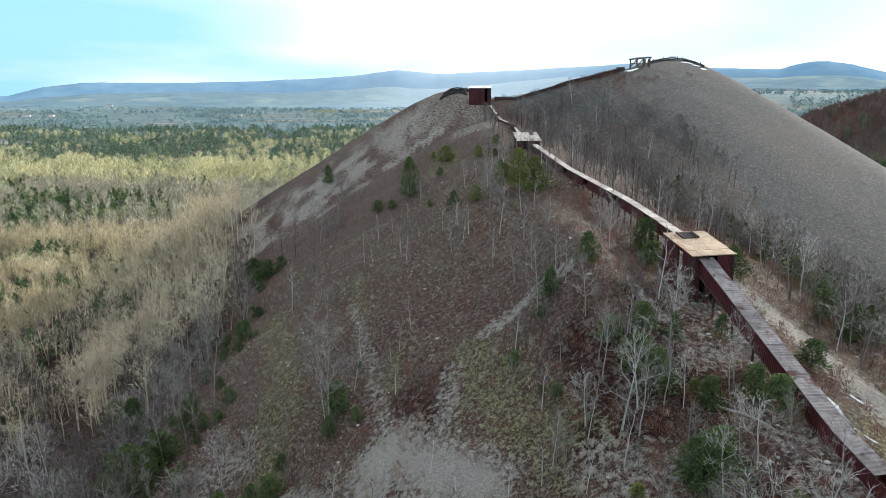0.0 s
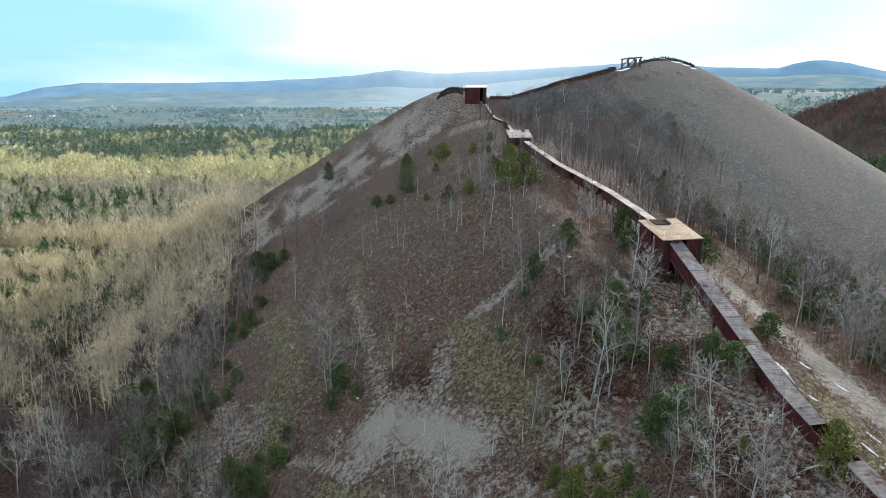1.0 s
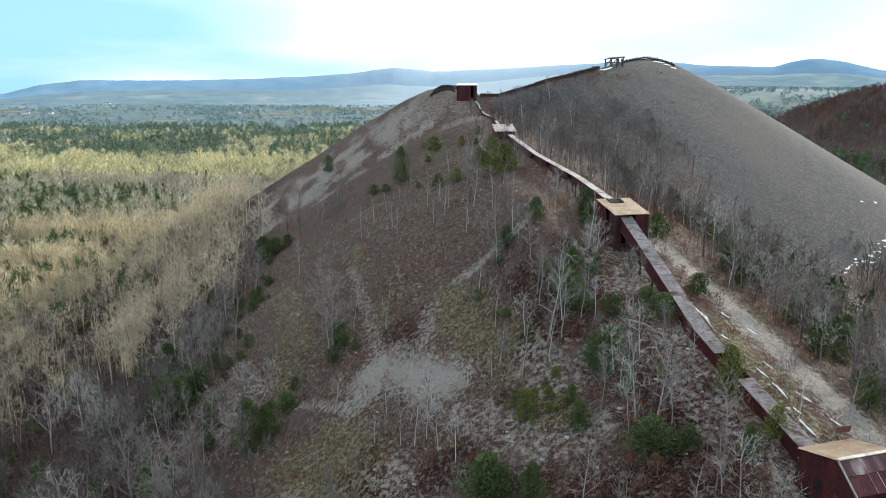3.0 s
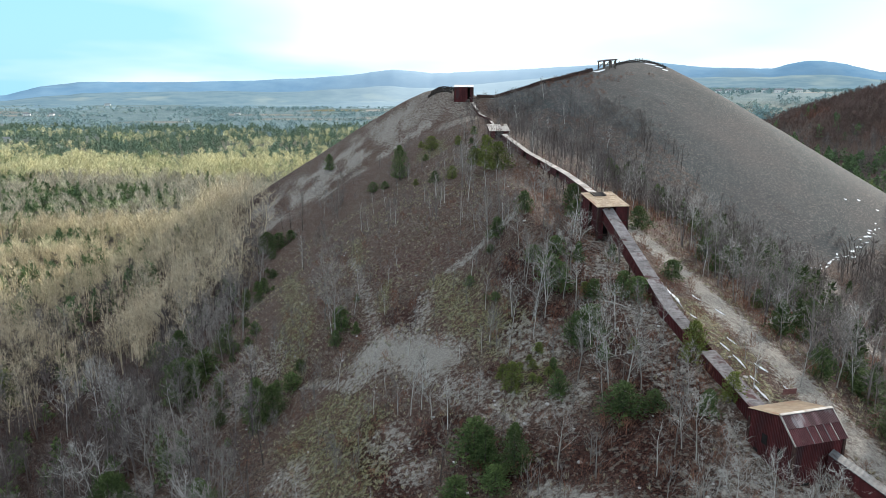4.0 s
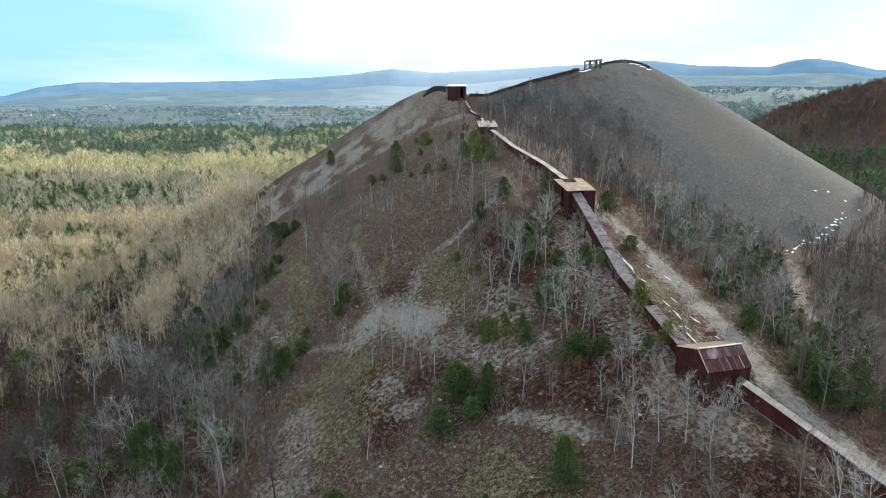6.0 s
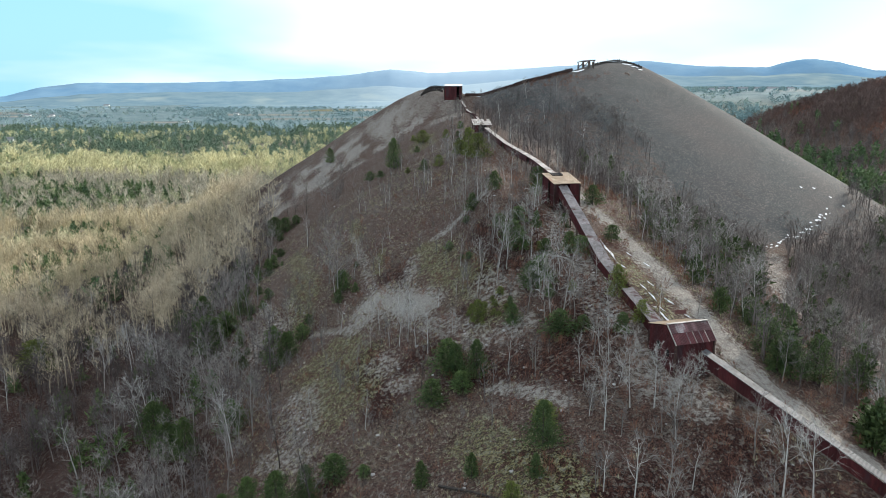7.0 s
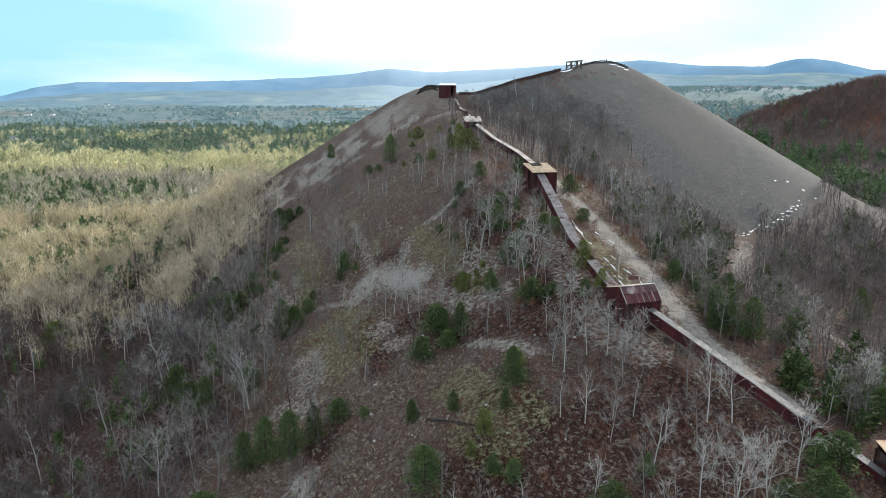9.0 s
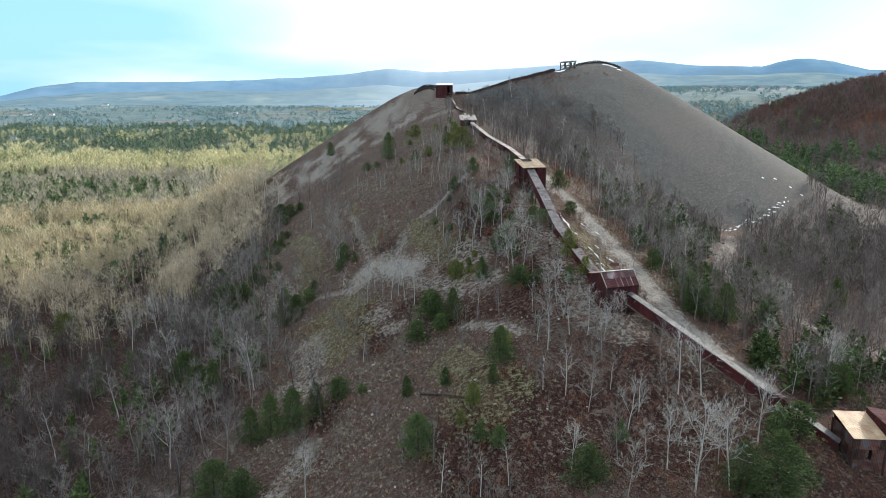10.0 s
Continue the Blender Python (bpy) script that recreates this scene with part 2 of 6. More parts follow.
def ground_material():
    """Leaf litter and dead grass, with sand (R), moss (G), russet leaves (B) and grey tailings (A) by the ground's own cover map."""
    m = bpy.data.materials.new("heap_ground")
    m.use_nodes = True
    nt = m.node_tree
    n, l = nt.nodes, nt.links
    bsdf = n["Principled BSDF"]
    co = n.new("ShaderNodeTexCoord")

    def noise_at(scale, detail=6, rough=0.65, lo=0.3, hi=0.7):
        t = n.new("ShaderNodeTexNoise")
        t.inputs["Scale"].default_value, t.inputs["Detail"].default_value, t.inputs["Roughness"].default_value = scale, detail, rough
        l.new(co.outputs["Object"], t.inputs["Vector"])
        r = n.new("ShaderNodeMapRange")
        r.inputs[1].default_value, r.inputs[2].default_value = lo, hi
        l.new(t.outputs[0], r.inputs[0])
        return r.outputs[0]

    def blend(f, a, b):
        x = n.new("ShaderNodeMix")
        x.data_type = "RGBA"
        l.new(f, x.inputs[0])
        for s, v in ((6, a), (7, b)):
            if isinstance(v, tuple):
                x.inputs[s].default_value = (*v, 1)
            else:
                l.new(v, x.inputs[s])
        return x.outputs[2]

    def edge(channel, grain, soft=0.30):
        """The channel's mask, its edge broken up by grain."""
        s = n.new("ShaderNodeMath")
        s.operation = "MULTIPLY_ADD"
        l.new(grain, s.inputs[0])
        s.inputs[1].default_value = 0.7
        l.new(channel, s.inputs[2])
        r = n.new("ShaderNodeMapRange")
        r.inputs[1].default_value, r.inputs[2].default_value = 0.80 - soft / 2, 0.80 + soft / 2
        l.new(s.outputs[0], r.inputs[0])
        return r.outputs[0]

    fine, mid, broad = noise_at(6.5, 6, 0.7, 0.40, 0.60), noise_at(0.7, 6, 0.7, 0.36, 0.64), noise_at(0.11, 5, 0.6)
    clump, speck = noise_at(1.7, 6, 0.75, 0.43, 0.57), noise_at(2.4, 7, 0.8, 0.57, 0.62)
    crisp = noise_at(4.6, 6, 0.75, 0.44, 0.56)
    litter = blend(crisp, (0.014, 0.007, 0.006), (0.122, 0.068, 0.053))
    dry = blend(crisp, (0.026, 0.019, 0.013), (0.195, 0.155, 0.114))
    base = blend(mid, litter, dry)
    base = blend(broad, base, blend(fine, (0.016, 0.008, 0.007), (0.128, 0.071, 0.056)))
    base = blend(speck, base, (0.30, 0.265, 0.225))
    at = n.new("ShaderNodeAttribute")
    at.attribute_name = "cover"
    sp = n.new("ShaderNodeSeparateColor")
    l.new(at.outputs["Color"], sp.inputs[0])
    red = blend(crisp, (0.010, 0.004, 0.0035), (0.066, 0.028, 0.020))
    moss = blend(crisp, (0.028, 0.028, 0.012), (0.215, 0.198, 0.090))
    sand = blend(fine, (0.190, 0.174, 0.154), (0.345, 0.318, 0.282))
    grey = blend(noise_at(0.22, 6, 0.6, 0.25, 0.75), (0.040, 0.043, 0.044), (0.064, 0.067, 0.067))
    grey = blend(noise_at(0.035, 4, 0.55, 0.40, 0.70), grey, (0.068, 0.060, 0.058))
    grey = blend(noise_at(0.11, 7, 0.7, 0.60, 0.72), grey, (0.050, 0.043, 0.041))
    grey = blend(noise_at(1.6, 5, 0.7, 0.58, 0.70), grey, (0.062, 0.060, 0.058))
    out = blend(edge(at.outputs["Alpha"], mid, 0.5), base, grey)
    out = blend(edge(sp.outputs[2], clump), out, red)
    out = blend(edge(sp.outputs[1], clump), out, moss)
    out = blend(edge(sp.outputs[0], clump, 0.6), out, sand)
    away = n.new("ShaderNodeAttribute")
    away.attribute_name = "plain_woods"
    leafy = blend(noise_at(0.05, 8, 0.75, 0.36, 0.64), (0.070, 0.072, 0.050), (0.165, 0.155, 0.112))
    out = blend(away.outputs["Fac"], out, leafy)
    # haze over the distant ground, painted in as pale blue-green
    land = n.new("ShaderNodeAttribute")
    land.attribute_name = "far_haze"
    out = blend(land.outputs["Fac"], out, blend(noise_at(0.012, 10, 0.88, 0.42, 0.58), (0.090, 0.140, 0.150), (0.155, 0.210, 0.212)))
    l.new(out, bsdf.inputs["Base Color"])
    bsdf.inputs["Roughness"].default_value = 0.95
    bsdf.inputs["Specular IOR Level"].default_value = 0.15
    bp = n.new("ShaderNodeBump")
    bp.inputs["Strength"].default_value, bp.inputs["Distance"].default_value = 0.55, 0.25
    l.new(clump, bp.inputs["Height"])
    calm = n.new("ShaderNodeMapRange")                       # fine tailings lie smooth
    l.new(at.outputs["Alpha"], calm.inputs[0])
    calm.inputs[3].default_value, calm.inputs[4].default_value = 0.55, 0.12
    l.new(calm.outputs[0], bp.inputs["Strength"])
    bp2 = n.new("ShaderNodeBump")
    bp2.inputs["Strength"].default_value, bp2.inputs["Distance"].default_value = 0.5, 0.08
    l.new(fine, bp2.inputs["Height"])
    l.new(calm.outputs[0], bp2.inputs["Strength"])
    l.new(bp.outputs[0], bp2.inputs["Normal"])
    l.new(bp2.outputs[0], bsdf.inputs["Normal"])
    return m


GROUND = ground_material()

# ---- ground: two spoil heaps on a wooded plain ----
def smax(a, b, k):
    h = np.clip(0.5 + 0.5 * (a - b) / k, 0, 1)
    return b + (a - b) * h + k * h * (1 - h)


def sstep(a, b, t):
    t = np.clip((t - a) / (b - a), 0, 1)
    return t * t * (3 - 2 * t)


# stations along each heap's crest: x, y, height, fall to the left, fall to the right
CREST_LONG = [(70, -40, 43, .30, .40), (52, -14, 50.4, .30, .46), (40, 0, 56.9, .28, .5), (31, 13, 63.5, .42, .54), (26, 35, 70.5, .57, .54),
              (22, 57, 74, .59, .54), (17, 88, 78.5, .60, .5), (12, 130, 83, .66, .5), (9.5, 168, 86, .60, .5), (8.5, 189, 86.6, .60, .5), (0, 206, 94, .62, .6), (-4, 213, 93, .66, .6)]
CREST_TALL = [(11, 199, 88.6, .6, .55), (33, 197, 96, .6, .57), (55, 213, 101.2, .6, .585), (69, 228, 104.3, .6, .585), (78, 234, 104, .6, .585)]


def spline(stations, n):
    """Catmull-Rom through the stations, n steps to each stretch."""
    p = [np.array(s, float) for s in stations]
    p = [2 * p[0] - p[1]] + p + [2 * p[-1] - p[-2]]
    out = []
    for a, b, c, d in zip(p, p[1:], p[2:], p[3:]):
        for k in range(n):
            t = k / n
            out.append(0.5 * (2 * b + (c - a) * t + (2 * a - 5 * b + 4 * c - d) * t * t + (3 * b - a - 3 * c + d) * t ** 3))
    return out + [p[-2]]


def heap(x, y, stations, r_left, r_right):
    top = np.full(x.shape, -1e9)
    for a, b in zip(stations[:-1], stations[1:]):
        dx, dy = b[0] - a[0], b[1] - a[1]
        l2 = dx * dx + dy * dy
        u = np.clip(((x - a[0]) * dx + (y - a[1]) * dy) / l2, 0, 1)
        d = np.hypot(x - a[0] - u * dx, y - a[1] - u * dy)
        side = ((x - a[0]) * dy - (y - a[1]) * dx) / math.sqrt(l2)
        w = np.clip(0.5 + 0.5 * side / np.maximum(d, 1.0), 0, 1)
        r = r_left + (r_right - r_left) * w
        left, right = a[3] + u * (b[3] - a[3]), a[4] + u * (b[4] - a[4])
        top = np.maximum(top, a[2] + u * (b[2] - a[2]) - (left + (right - left) * w) * (np.sqrt(d * d + r * r) - r))
    return top


SPINE_LONG, SPINE_TALL = spline(CREST_LONG, 5), spline(CREST_TALL, 4)


def plain(x, y):
    z = 6 + 16 * np.exp(-((x + 60) / 220) ** 2 - ((y - 100) / 300) ** 2)
    z = z + 32 * sstep(-70, 75, x) * np.exp(-(np.maximum(np.abs(y - 60) - 160, 0) / 260) ** 2) * np.exp(-(np.maximum(x - 160, 0) / 500) ** 2)
    z = z + 88 * np.exp(-((x - 460) / 200) ** 2 - ((y - 580) / 180) ** 2)
    z = z + 72 * sstep(-300, 700, x) * sstep(500, 1500, y)
    return z


def lattice(ix, iy, seed):
    h = (ix * 374761393 + iy * 668265263 + seed * 974634777) & 0x7FFFFFFF
    h = ((h ^ (h >> 13)) * 1274126177) & 0x7FFFFFFF
    return ((h ^ (h >> 16)) & 0xFFFF) / 65535.0


def vnoise(x, y, size, seed, octaves=3):
    """Smooth value noise, 0 to 1."""
    total, weight, gain = 0.0, 0.0, 1.0
    for k in range(octaves):
        u, v = x / size, y / size
        iu, iv = np.floor(u).astype(np.int64), np.floor(v).astype(np.int64)
        fu, fv = u - iu, v - iv
        fu, fv = fu * fu * (3 - 2 * fu), fv * fv * (3 - 2 * fv)
        a = lattice(iu, iv, seed + k) * (1 - fu) + lattice(iu + 1, iv, seed + k) * fu
        b = lattice(iu, iv + 1, seed + k) * (1 - fu) + lattice(iu + 1, iv + 1, seed + k) * fu
        total, weight = total + gain * (a * (1 - fv) + b * fv), weight + gain
        size, gain = size / 2.03, gain * 0.5
    return total / weight


def height(x, y):
    x, y = np.asarray(x, float), np.asarray(y, float)
    tall = heap(x, y, SPINE_TALL, 6, 6)
    long = heap(x, y, SPINE_LONG, 9, 9)
    z = smax(long, tall, 5)
    z = z - 2.5 * np.exp(-((x + 24) / 10) ** 2 - ((y - 52) / 10) ** 2) + 3 * np.exp(-((x - 9) / 13) ** 2 - ((y + 12) / 12) ** 2)
    z = z + 1.3 * np.exp(-((x + 6) / 22) ** 2 - ((y - 48) / 42) ** 2) + 2.2 * np.exp(-((x - 14) / 9) ** 2 - ((y - 2) / 10) ** 2)
    z = z + 1.6 * np.exp(-((x + 14) / 11) ** 2 - ((y - 84) / 16) ** 2) + 5.6 * np.exp(-((x - 10.8) / 5.4) ** 2 - ((y - 58) / 20) ** 2)
    z = smax(z, plain(x, y), 7)
    rough = sstep(-6, 6, long - tall) * np.exp(-(np.hypot(x, y - 60) / 260) ** 2)
    z = z + rough * (2.2 * (vnoise(x, y, 17, 3) - 0.5) + 0.5 * (vnoise(x, y, 3.1, 5, 2) - 0.5))
    return z + 0.6 * (vnoise(x, y, 40, 9, 2) - 0.5)


# ---- ground mesh ----
def grid_lines(lo, hi, step, grow, least, most):
    a = list(np.arange(lo, hi + step, step))
    s, b = step, a[-1]
    while b < most:
        s *= grow
        b += s
        a.append(b)
    s, b = step, a[0]
    while b > least:
        s *= grow
        b -= s
        a.insert(0, b)
    return np.array(a)


def quick_mesh(name, verts, faces, mat, smooth=False):
    """A mesh from arrays of places and of triangles or quads."""
    me = bpy.data.meshes.new(name)
    verts, faces = np.asarray(verts, np.float32), np.asarray(faces, np.int32)
    n, k = faces.shape
    me.vertices.add(len(verts))
    me.vertices.foreach_set("co", verts.ravel())
    me.loops.add(n * k)
    me.loops.foreach_set("vertex_index", faces.ravel())
    me.polygons.add(n)
    me.polygons.foreach_set("loop_start", np.arange(0, n * k, k, dtype=np.int32))
    me.polygons.foreach_set("use_smooth", np.full(n, smooth, dtype=bool))
    me.update(calc_edges=True)
    me.materials.append(mat)
    return me


def near_line(x, y, pts):
    """Distance from a line of points in the plan."""
    d = np.full(np.shape(x), 1e9)
    for (ax, ay), (bx, by) in zip(pts[:-1], pts[1:]):
        u = np.clip(((x - ax) * (bx - ax) + (y - ay) * (by - ay)) / ((bx - ax) ** 2 + (by - ay) ** 2), 0, 1)
        d = np.minimum(d, np.hypot(x - ax - u * (bx - ax), y - ay - u * (by - ay)))
    return d


ROAD = [(26.5, 72), (29.2, 59.2), (31.6, 50), (32.6, 39.3), (33.9, 32.2), (34.9, 25.5), (35.7, 19.5), (36.8, 13.5), (39.5, 8), (46, 1)]
LOW_TRACK = [(61.8, 134), (61.8, 129.4), (61.6, 118.3), (64.2, 106.7), (67.0, 97.8), (70.1, 93.3), (71, 86)]
VALLEY_ROAD = [(92.8, 120), (83.2, 101), (69.8, 72.0), (65.6, 58), (67.5, 49), (73, 42), (78.4, 35.5), (81.6, 29.7), (88, 16)]
FOOT_PATH = [(-20.9, 52.1), (-16.6, 47.9), (-11.9, 41.2)]
ARC_PATH = [(8.0, 13.9), (10.9, 11.7), (13.6, 9.3), (15.5, 6.6)]
SLOPE_TRACK = [(0.6, 59.8), (6.0, 59.4), (9.3, 56.7)]
BLUFF_TRACK = [(15.2, 51.9), (17.2, 46.9), (18.3, 42.4)]
# strokes of ground cover: from, to, half width
SANDY_MAIN = [(-11.1, 48.3, -0.4, 37.8, 2.2), (-9.3, 48.6, -10.3, 44.2, 2.6), (-8.0, 45.8, -1.7, 39.2, 2.6)]
SANDY = [(-9.8, 50.7, -14.2, 69.0, 0.8), (-13.3, 66.7, -18.2, 83.5, 0.45), (-3.7, 48.1, -3.4, 55.4, 1.0), (-5.8, 26.9, -6.8, 28.9, 1.6), (6.4, 23.2, 12.8, 22.9, 1.2),
         (1.0, 32.2, 6.0, 25.4, 1.6), (-32.6, 59.6, -28.4, 59.3, 1.6), (-31.3, 52.2, -32.1, 58.7, 1.6), (-18.9, 31.0, -16.7, 22.7, 2.0), (22.6, 27.3, 23.1, 21.1, 2.2),
         (11.3, 32.2, 9.1, 29.8, 0.9)]
SANDY_LOW = [(-15.6, -7.0, -12.6, 0.3, 1.3), (-20.4, 19.4, -15.7, 16.8, 1.6), (-15.2, 16.9, -17.5, 29.1, 0.8), (-2.8, 21.8, -4.3, 22.9, 1.2),
             (21.0, 52.2, 21.2, 43.9, 2.0), (7.9, 35.2, 9.0, 33.3, 1.6), (11.5, 33.0, 11.3, 30.5, 1.6), (22.5, 34.7, 22.0, 29.5, 1.6),
             (25, 9, 27, 18, 2.2), (27, 7, 30, 6, 2), (2.5, 166, 2.5, 174, 4.5), (3.5, 187.5, 3.6, 188, 3.6),
             (-3, 199, 0, 201, 5), (-8, 189, -8, 195, 5), (0, 193, 2, 193, 4)]
MOSSY = [(-35.1, 103.1, -25.7, 66.5, 1.8), (-25.7, 66.5, -23.8, 55.7, 2.0), (-16.8, 37.4, -12.0, 26.5, 3.6), (-9.2, 26.2, -11.4, 22.5, 3.2), (-15.0, 40.8, -9.9, 31.5, 2.6),
         (1.4, 45.6, 7.1, 35.3, 2.4), (10.0, 28.9, 7.8, 26.1, 1.8), (28.4, 36.0, 30.3, 20.3, 1.5), (-11.5, 32.5, -14.3, 24.6, 2.4), (6.1, 5.7, 13.0, -3.2, 3),
         (7.4, -3.3, 11.2, -8.4, 2.6), (-0.7, 57.2, 2.4, 49.9, 2.2), (0.7, 48.5, 3.3, 41.6, 3), (-19.4, 97.6, -15.8, 77.0, 1.0), (-10.1, 58.1, -10.0, 64.4, 1.0),
         (-31.7, 91.2, -23.8, 62.7, 2.2), (-4, 140, -4, 148, 3.5)]
RUSSET = [(-6.4, 47.8, -4.3, 55.6, 1.6), (4.8, 31.3, 1.4, 30.9, 1.5), (9.7, 0.8, 14.4, -2.3, 2.2), (12.9, 43.4, 8.6, 36.3, 3), (8.1, 48.1, 9.3, 43.5, 2.4), (10.3, 37.0, 11.7, 35.5, 2.4),
          (4.9, 18.7, 17.4, 12.6, 4), (-9.1, 31.1, -5.4, 19.8, 3), (-11.6, 7.8, -12.4, 3.3, 2.2), (-3.0, 25.2, 0.7, 26.8, 2.5), (-8.0, 55.3, -5.4, 51.0, 2.4),
          (21, 15, 20, 26, 6), (14, -10, 34, -8, 11), (18, 40, 17, 50, 5), (-60, 0, -44, 26, 17), (-71, 58, -90, 90, 20)]


def patches(x, y, rows, ragged=0.7):
    m = np.zeros(np.shape(x))
    for ax, ay, bx, by, w in rows:
        m = np.maximum(m, 1.3 - 0.8 * near_line(x, y, [(ax, ay), (bx, by)]) / w)
    wisp = 1.5 * (vnoise(x + 0.4 * y, y * 0.6, 4.5, 91, 4) - 0.5) + 0.9 * (vnoise(x, y, 1.3, 92, 2) - 0.5)
    return np.clip(m * 0.9 + ragged * wisp * np.clip(m * 2, 0, 1), 0, 1.1)


FIELDS = [(-1455, 2900, 190, 60), (-1230, 1960, 170, 45), (-630, 1000, 130, 28), (-700, 1640, 120, 22), (-560, 2050, 190, 32), (-1350, 1240, 160, 40), (560, 2100, 120, 26), (800, 1600, 90, 22)]


def cover_map(x, y):
    sand = np.maximum(patches(x, y, SANDY_MAIN, 0.30) * 1.15, np.minimum(patches(x, y, SANDY + SANDY_LOW, 0.6), 0.40))
    for pts, w in ((ROAD, 2.1), (LOW_TRACK, 1.6), (VALLEY_ROAD, 1.5), (FOOT_PATH, 0.45), (ARC_PATH, 0.75), (SLOPE_TRACK, 0.9), (BLUFF_TRACK, 0.6)):
        sand = np.maximum(sand, np.clip(1.5 - near_line(x, y, pts) / w + 0.8 * (vnoise(x, y, 2.6, 93, 3) - 0.5), 0, 0.82 if w > 1.8 else 0.48 if w > 1.2 else 0.66))
    # pale sand on the flank, widened to paint in the sun grazing it
    flank = np.exp(-(near_line(x, y, [(-64, 164), (-35, 178), (-6, 196)]) / 13) ** 2)
    for pts in ([(-67, 165), (-38, 180), (-9, 199)], [(-58, 152), (-30, 170), (-8, 190)], [(-36, 158), (-16, 174), (-4, 184)], [(-48, 162), (-28, 176)]):
        sand = np.maximum(sand, np.clip(1.5 - near_line(x, y, pts) / 1.5 + 4.5 * (vnoise(x * 1.4 + y, y - x * 0.5, 9, 34, 4) - 0.56), 0, 0.75))
    sand = np.maximum(sand, 0.85 * np.clip(flank * 3.0 * (vnoise(x * 1.3 + y * 0.4, y * 0.45 - x * 0.2, 5, 31) - 0.38), 0, 0.85))
    moss, russet = np.minimum(patches(x, y, MOSSY, 0.9), 0.50), patches(x, y, RUSSET)
    tall, long = heap(x, y, SPINE_TALL, 6, 6), heap(x, y, SPINE_LONG, 9, 9)
    bare = sstep(-1, 6, tall - np.maximum(long, plain(x, y))) * (y > 90) * (1 - 0.9 * sstep(0, 1, tree_line(x, y)))
    bare = np.maximum(bare, 0.52 * sstep(112, 150, y) * sstep(14, 24, x) * (y < 260) * (tall > plain(x, y) - 4))
    woods = sstep(-26, -46, x + 0.10 * y)
    russet = np.maximum(russet, woods * (0.55 + 0.6 * vnoise(x, y, 14, 51)))
    russet = np.maximum(russet, 0.35 * sstep(150, 230, x) * (y < 1000) * (0.9 + 0.9 * vnoise(x, y, 60, 53)))
    russet = np.maximum(russet, sstep(36, 46, x) * sstep(0, 1, tree_line(x, y)) * sstep(140, 110, y) * (0.35 + 0.6 * vnoise(x, y, 9, 55)))
    far = np.hypot(x, y)
    open_land = np.zeros(x.shape)
    for cx, cy, rx, ry in FIELDS:
        open_land = np.maximum(open_land, sstep(1.15, 0.9, np.hypot((x - cx) / rx, (y - cy) / ry) + 0.5 * (vnoise(x, y, 60, 57, 2) - 0.5)))
    field = sstep(0.62, 0.68, vnoise(x, y * 2.2, 330, 77, 2)) * sstep(1250, 1400, far)
    field = np.maximum(field, open_land)
    return np.stack([np.maximum(sand, 0.8 * field * (vnoise(x, y, 600, 5, 1) > 0.5)), np.maximum(moss, 0.9 * field), russet, bare], -1)


TREE_LINE = [(10, 184), (21, 183), (35, 177), (53, 176), (64, 170), (70, 158), (74, 137), (80, 130), (86, 122.5), (93, 124.5), (108, 137), (126, 155), (141, 176), (160, 212), (200, 300)]


def tree_line(x, y):
    """Above 0 on the wooded side of the edge of the bare heap."""
    edge = np.interp(x, [p[0] for p in TREE_LINE], [p[1] for p in TREE_LINE])
    return (edge - y) / 6 + 1.4 * (vnoise(x, y, 9, 41, 2) - 0.5)


gx, gy = grid_lines(-62, 78, 0.85, 1.05, -4700, 4700), grid_lines(-32, 125, 0.85, 1.05, -700, 4850)
GX, GY = np.meshgrid(gx, gy)
GZ = height(GX, GY)
gi = np.arange(GX.size).reshape(GX.shape)
quads = np.stack([gi[:-1, :-1].ravel(), gi[:-1, 1:].ravel(), gi[1:, 1:].ravel(), gi[1:, :-1].ravel()], 1)
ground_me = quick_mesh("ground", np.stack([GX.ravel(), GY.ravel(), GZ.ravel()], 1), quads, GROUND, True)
cov = ground_me.attributes.new("cover", "FLOAT_COLOR", "POINT")
COVER = cover_map(GX, GY)
FIELD_MAP = np.clip(np.maximum(COVER[..., 0], COVER[..., 1]) * 1.3, 0, 1) * (np.hypot(GX, GY) > 700)
cov.data.foreach_set("color", COVER.reshape(-1, 4).astype(np.float32).ravel())
wooded = ground_me.attributes.new("plain_woods", "FLOAT", "POINT")
wooded.data.foreach_set("value", ((1 - FIELD_MAP) * sstep(140, 330, np.hypot(GX + 20, GY - 60)) * np.maximum(sstep(60, -60, GX - 0.1 * GY), sstep(800, 1100, GY))).astype(np.float32).ravel())
# share of the painted haze, rising with distance
remote = ground_me.attributes.new("far_haze", "FLOAT", "POINT")
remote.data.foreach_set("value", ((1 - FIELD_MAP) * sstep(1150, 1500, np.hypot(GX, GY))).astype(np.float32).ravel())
ground = tagged(new("ground", ground_me), "spoil heaps of brown litter, moss and pale sand", "ground", kind="structure")

# distant hills behind the plain
def hill_profile(a):
    """Height of the ridge by bearing, in degrees from +y towards +x."""
    z = np.interp(a, [-62, -36, -32.9, -30.8, -28.2, -21.7, -15.9, -11.5, -7.9, -6.2, -4.7, -3, -1.5, 5, 15.8, 20.2, 24.8, 26.2, 27.2, 28, 29.6, 31.7, 36, 62],
                  [20, 22, 34, 79, 107, 108, 118, 137, 156, 176, 191, 181, 168, 190, 238, 202, 192, 222, 237, 234, 213, 168, 150, 150])
    return z + 7 * (vnoise(a, a * 0, 1.7, 61, 4) - 0.5) + 3 * (vnoise(a, a * 0, 0.4, 62, 2) - 0.5)


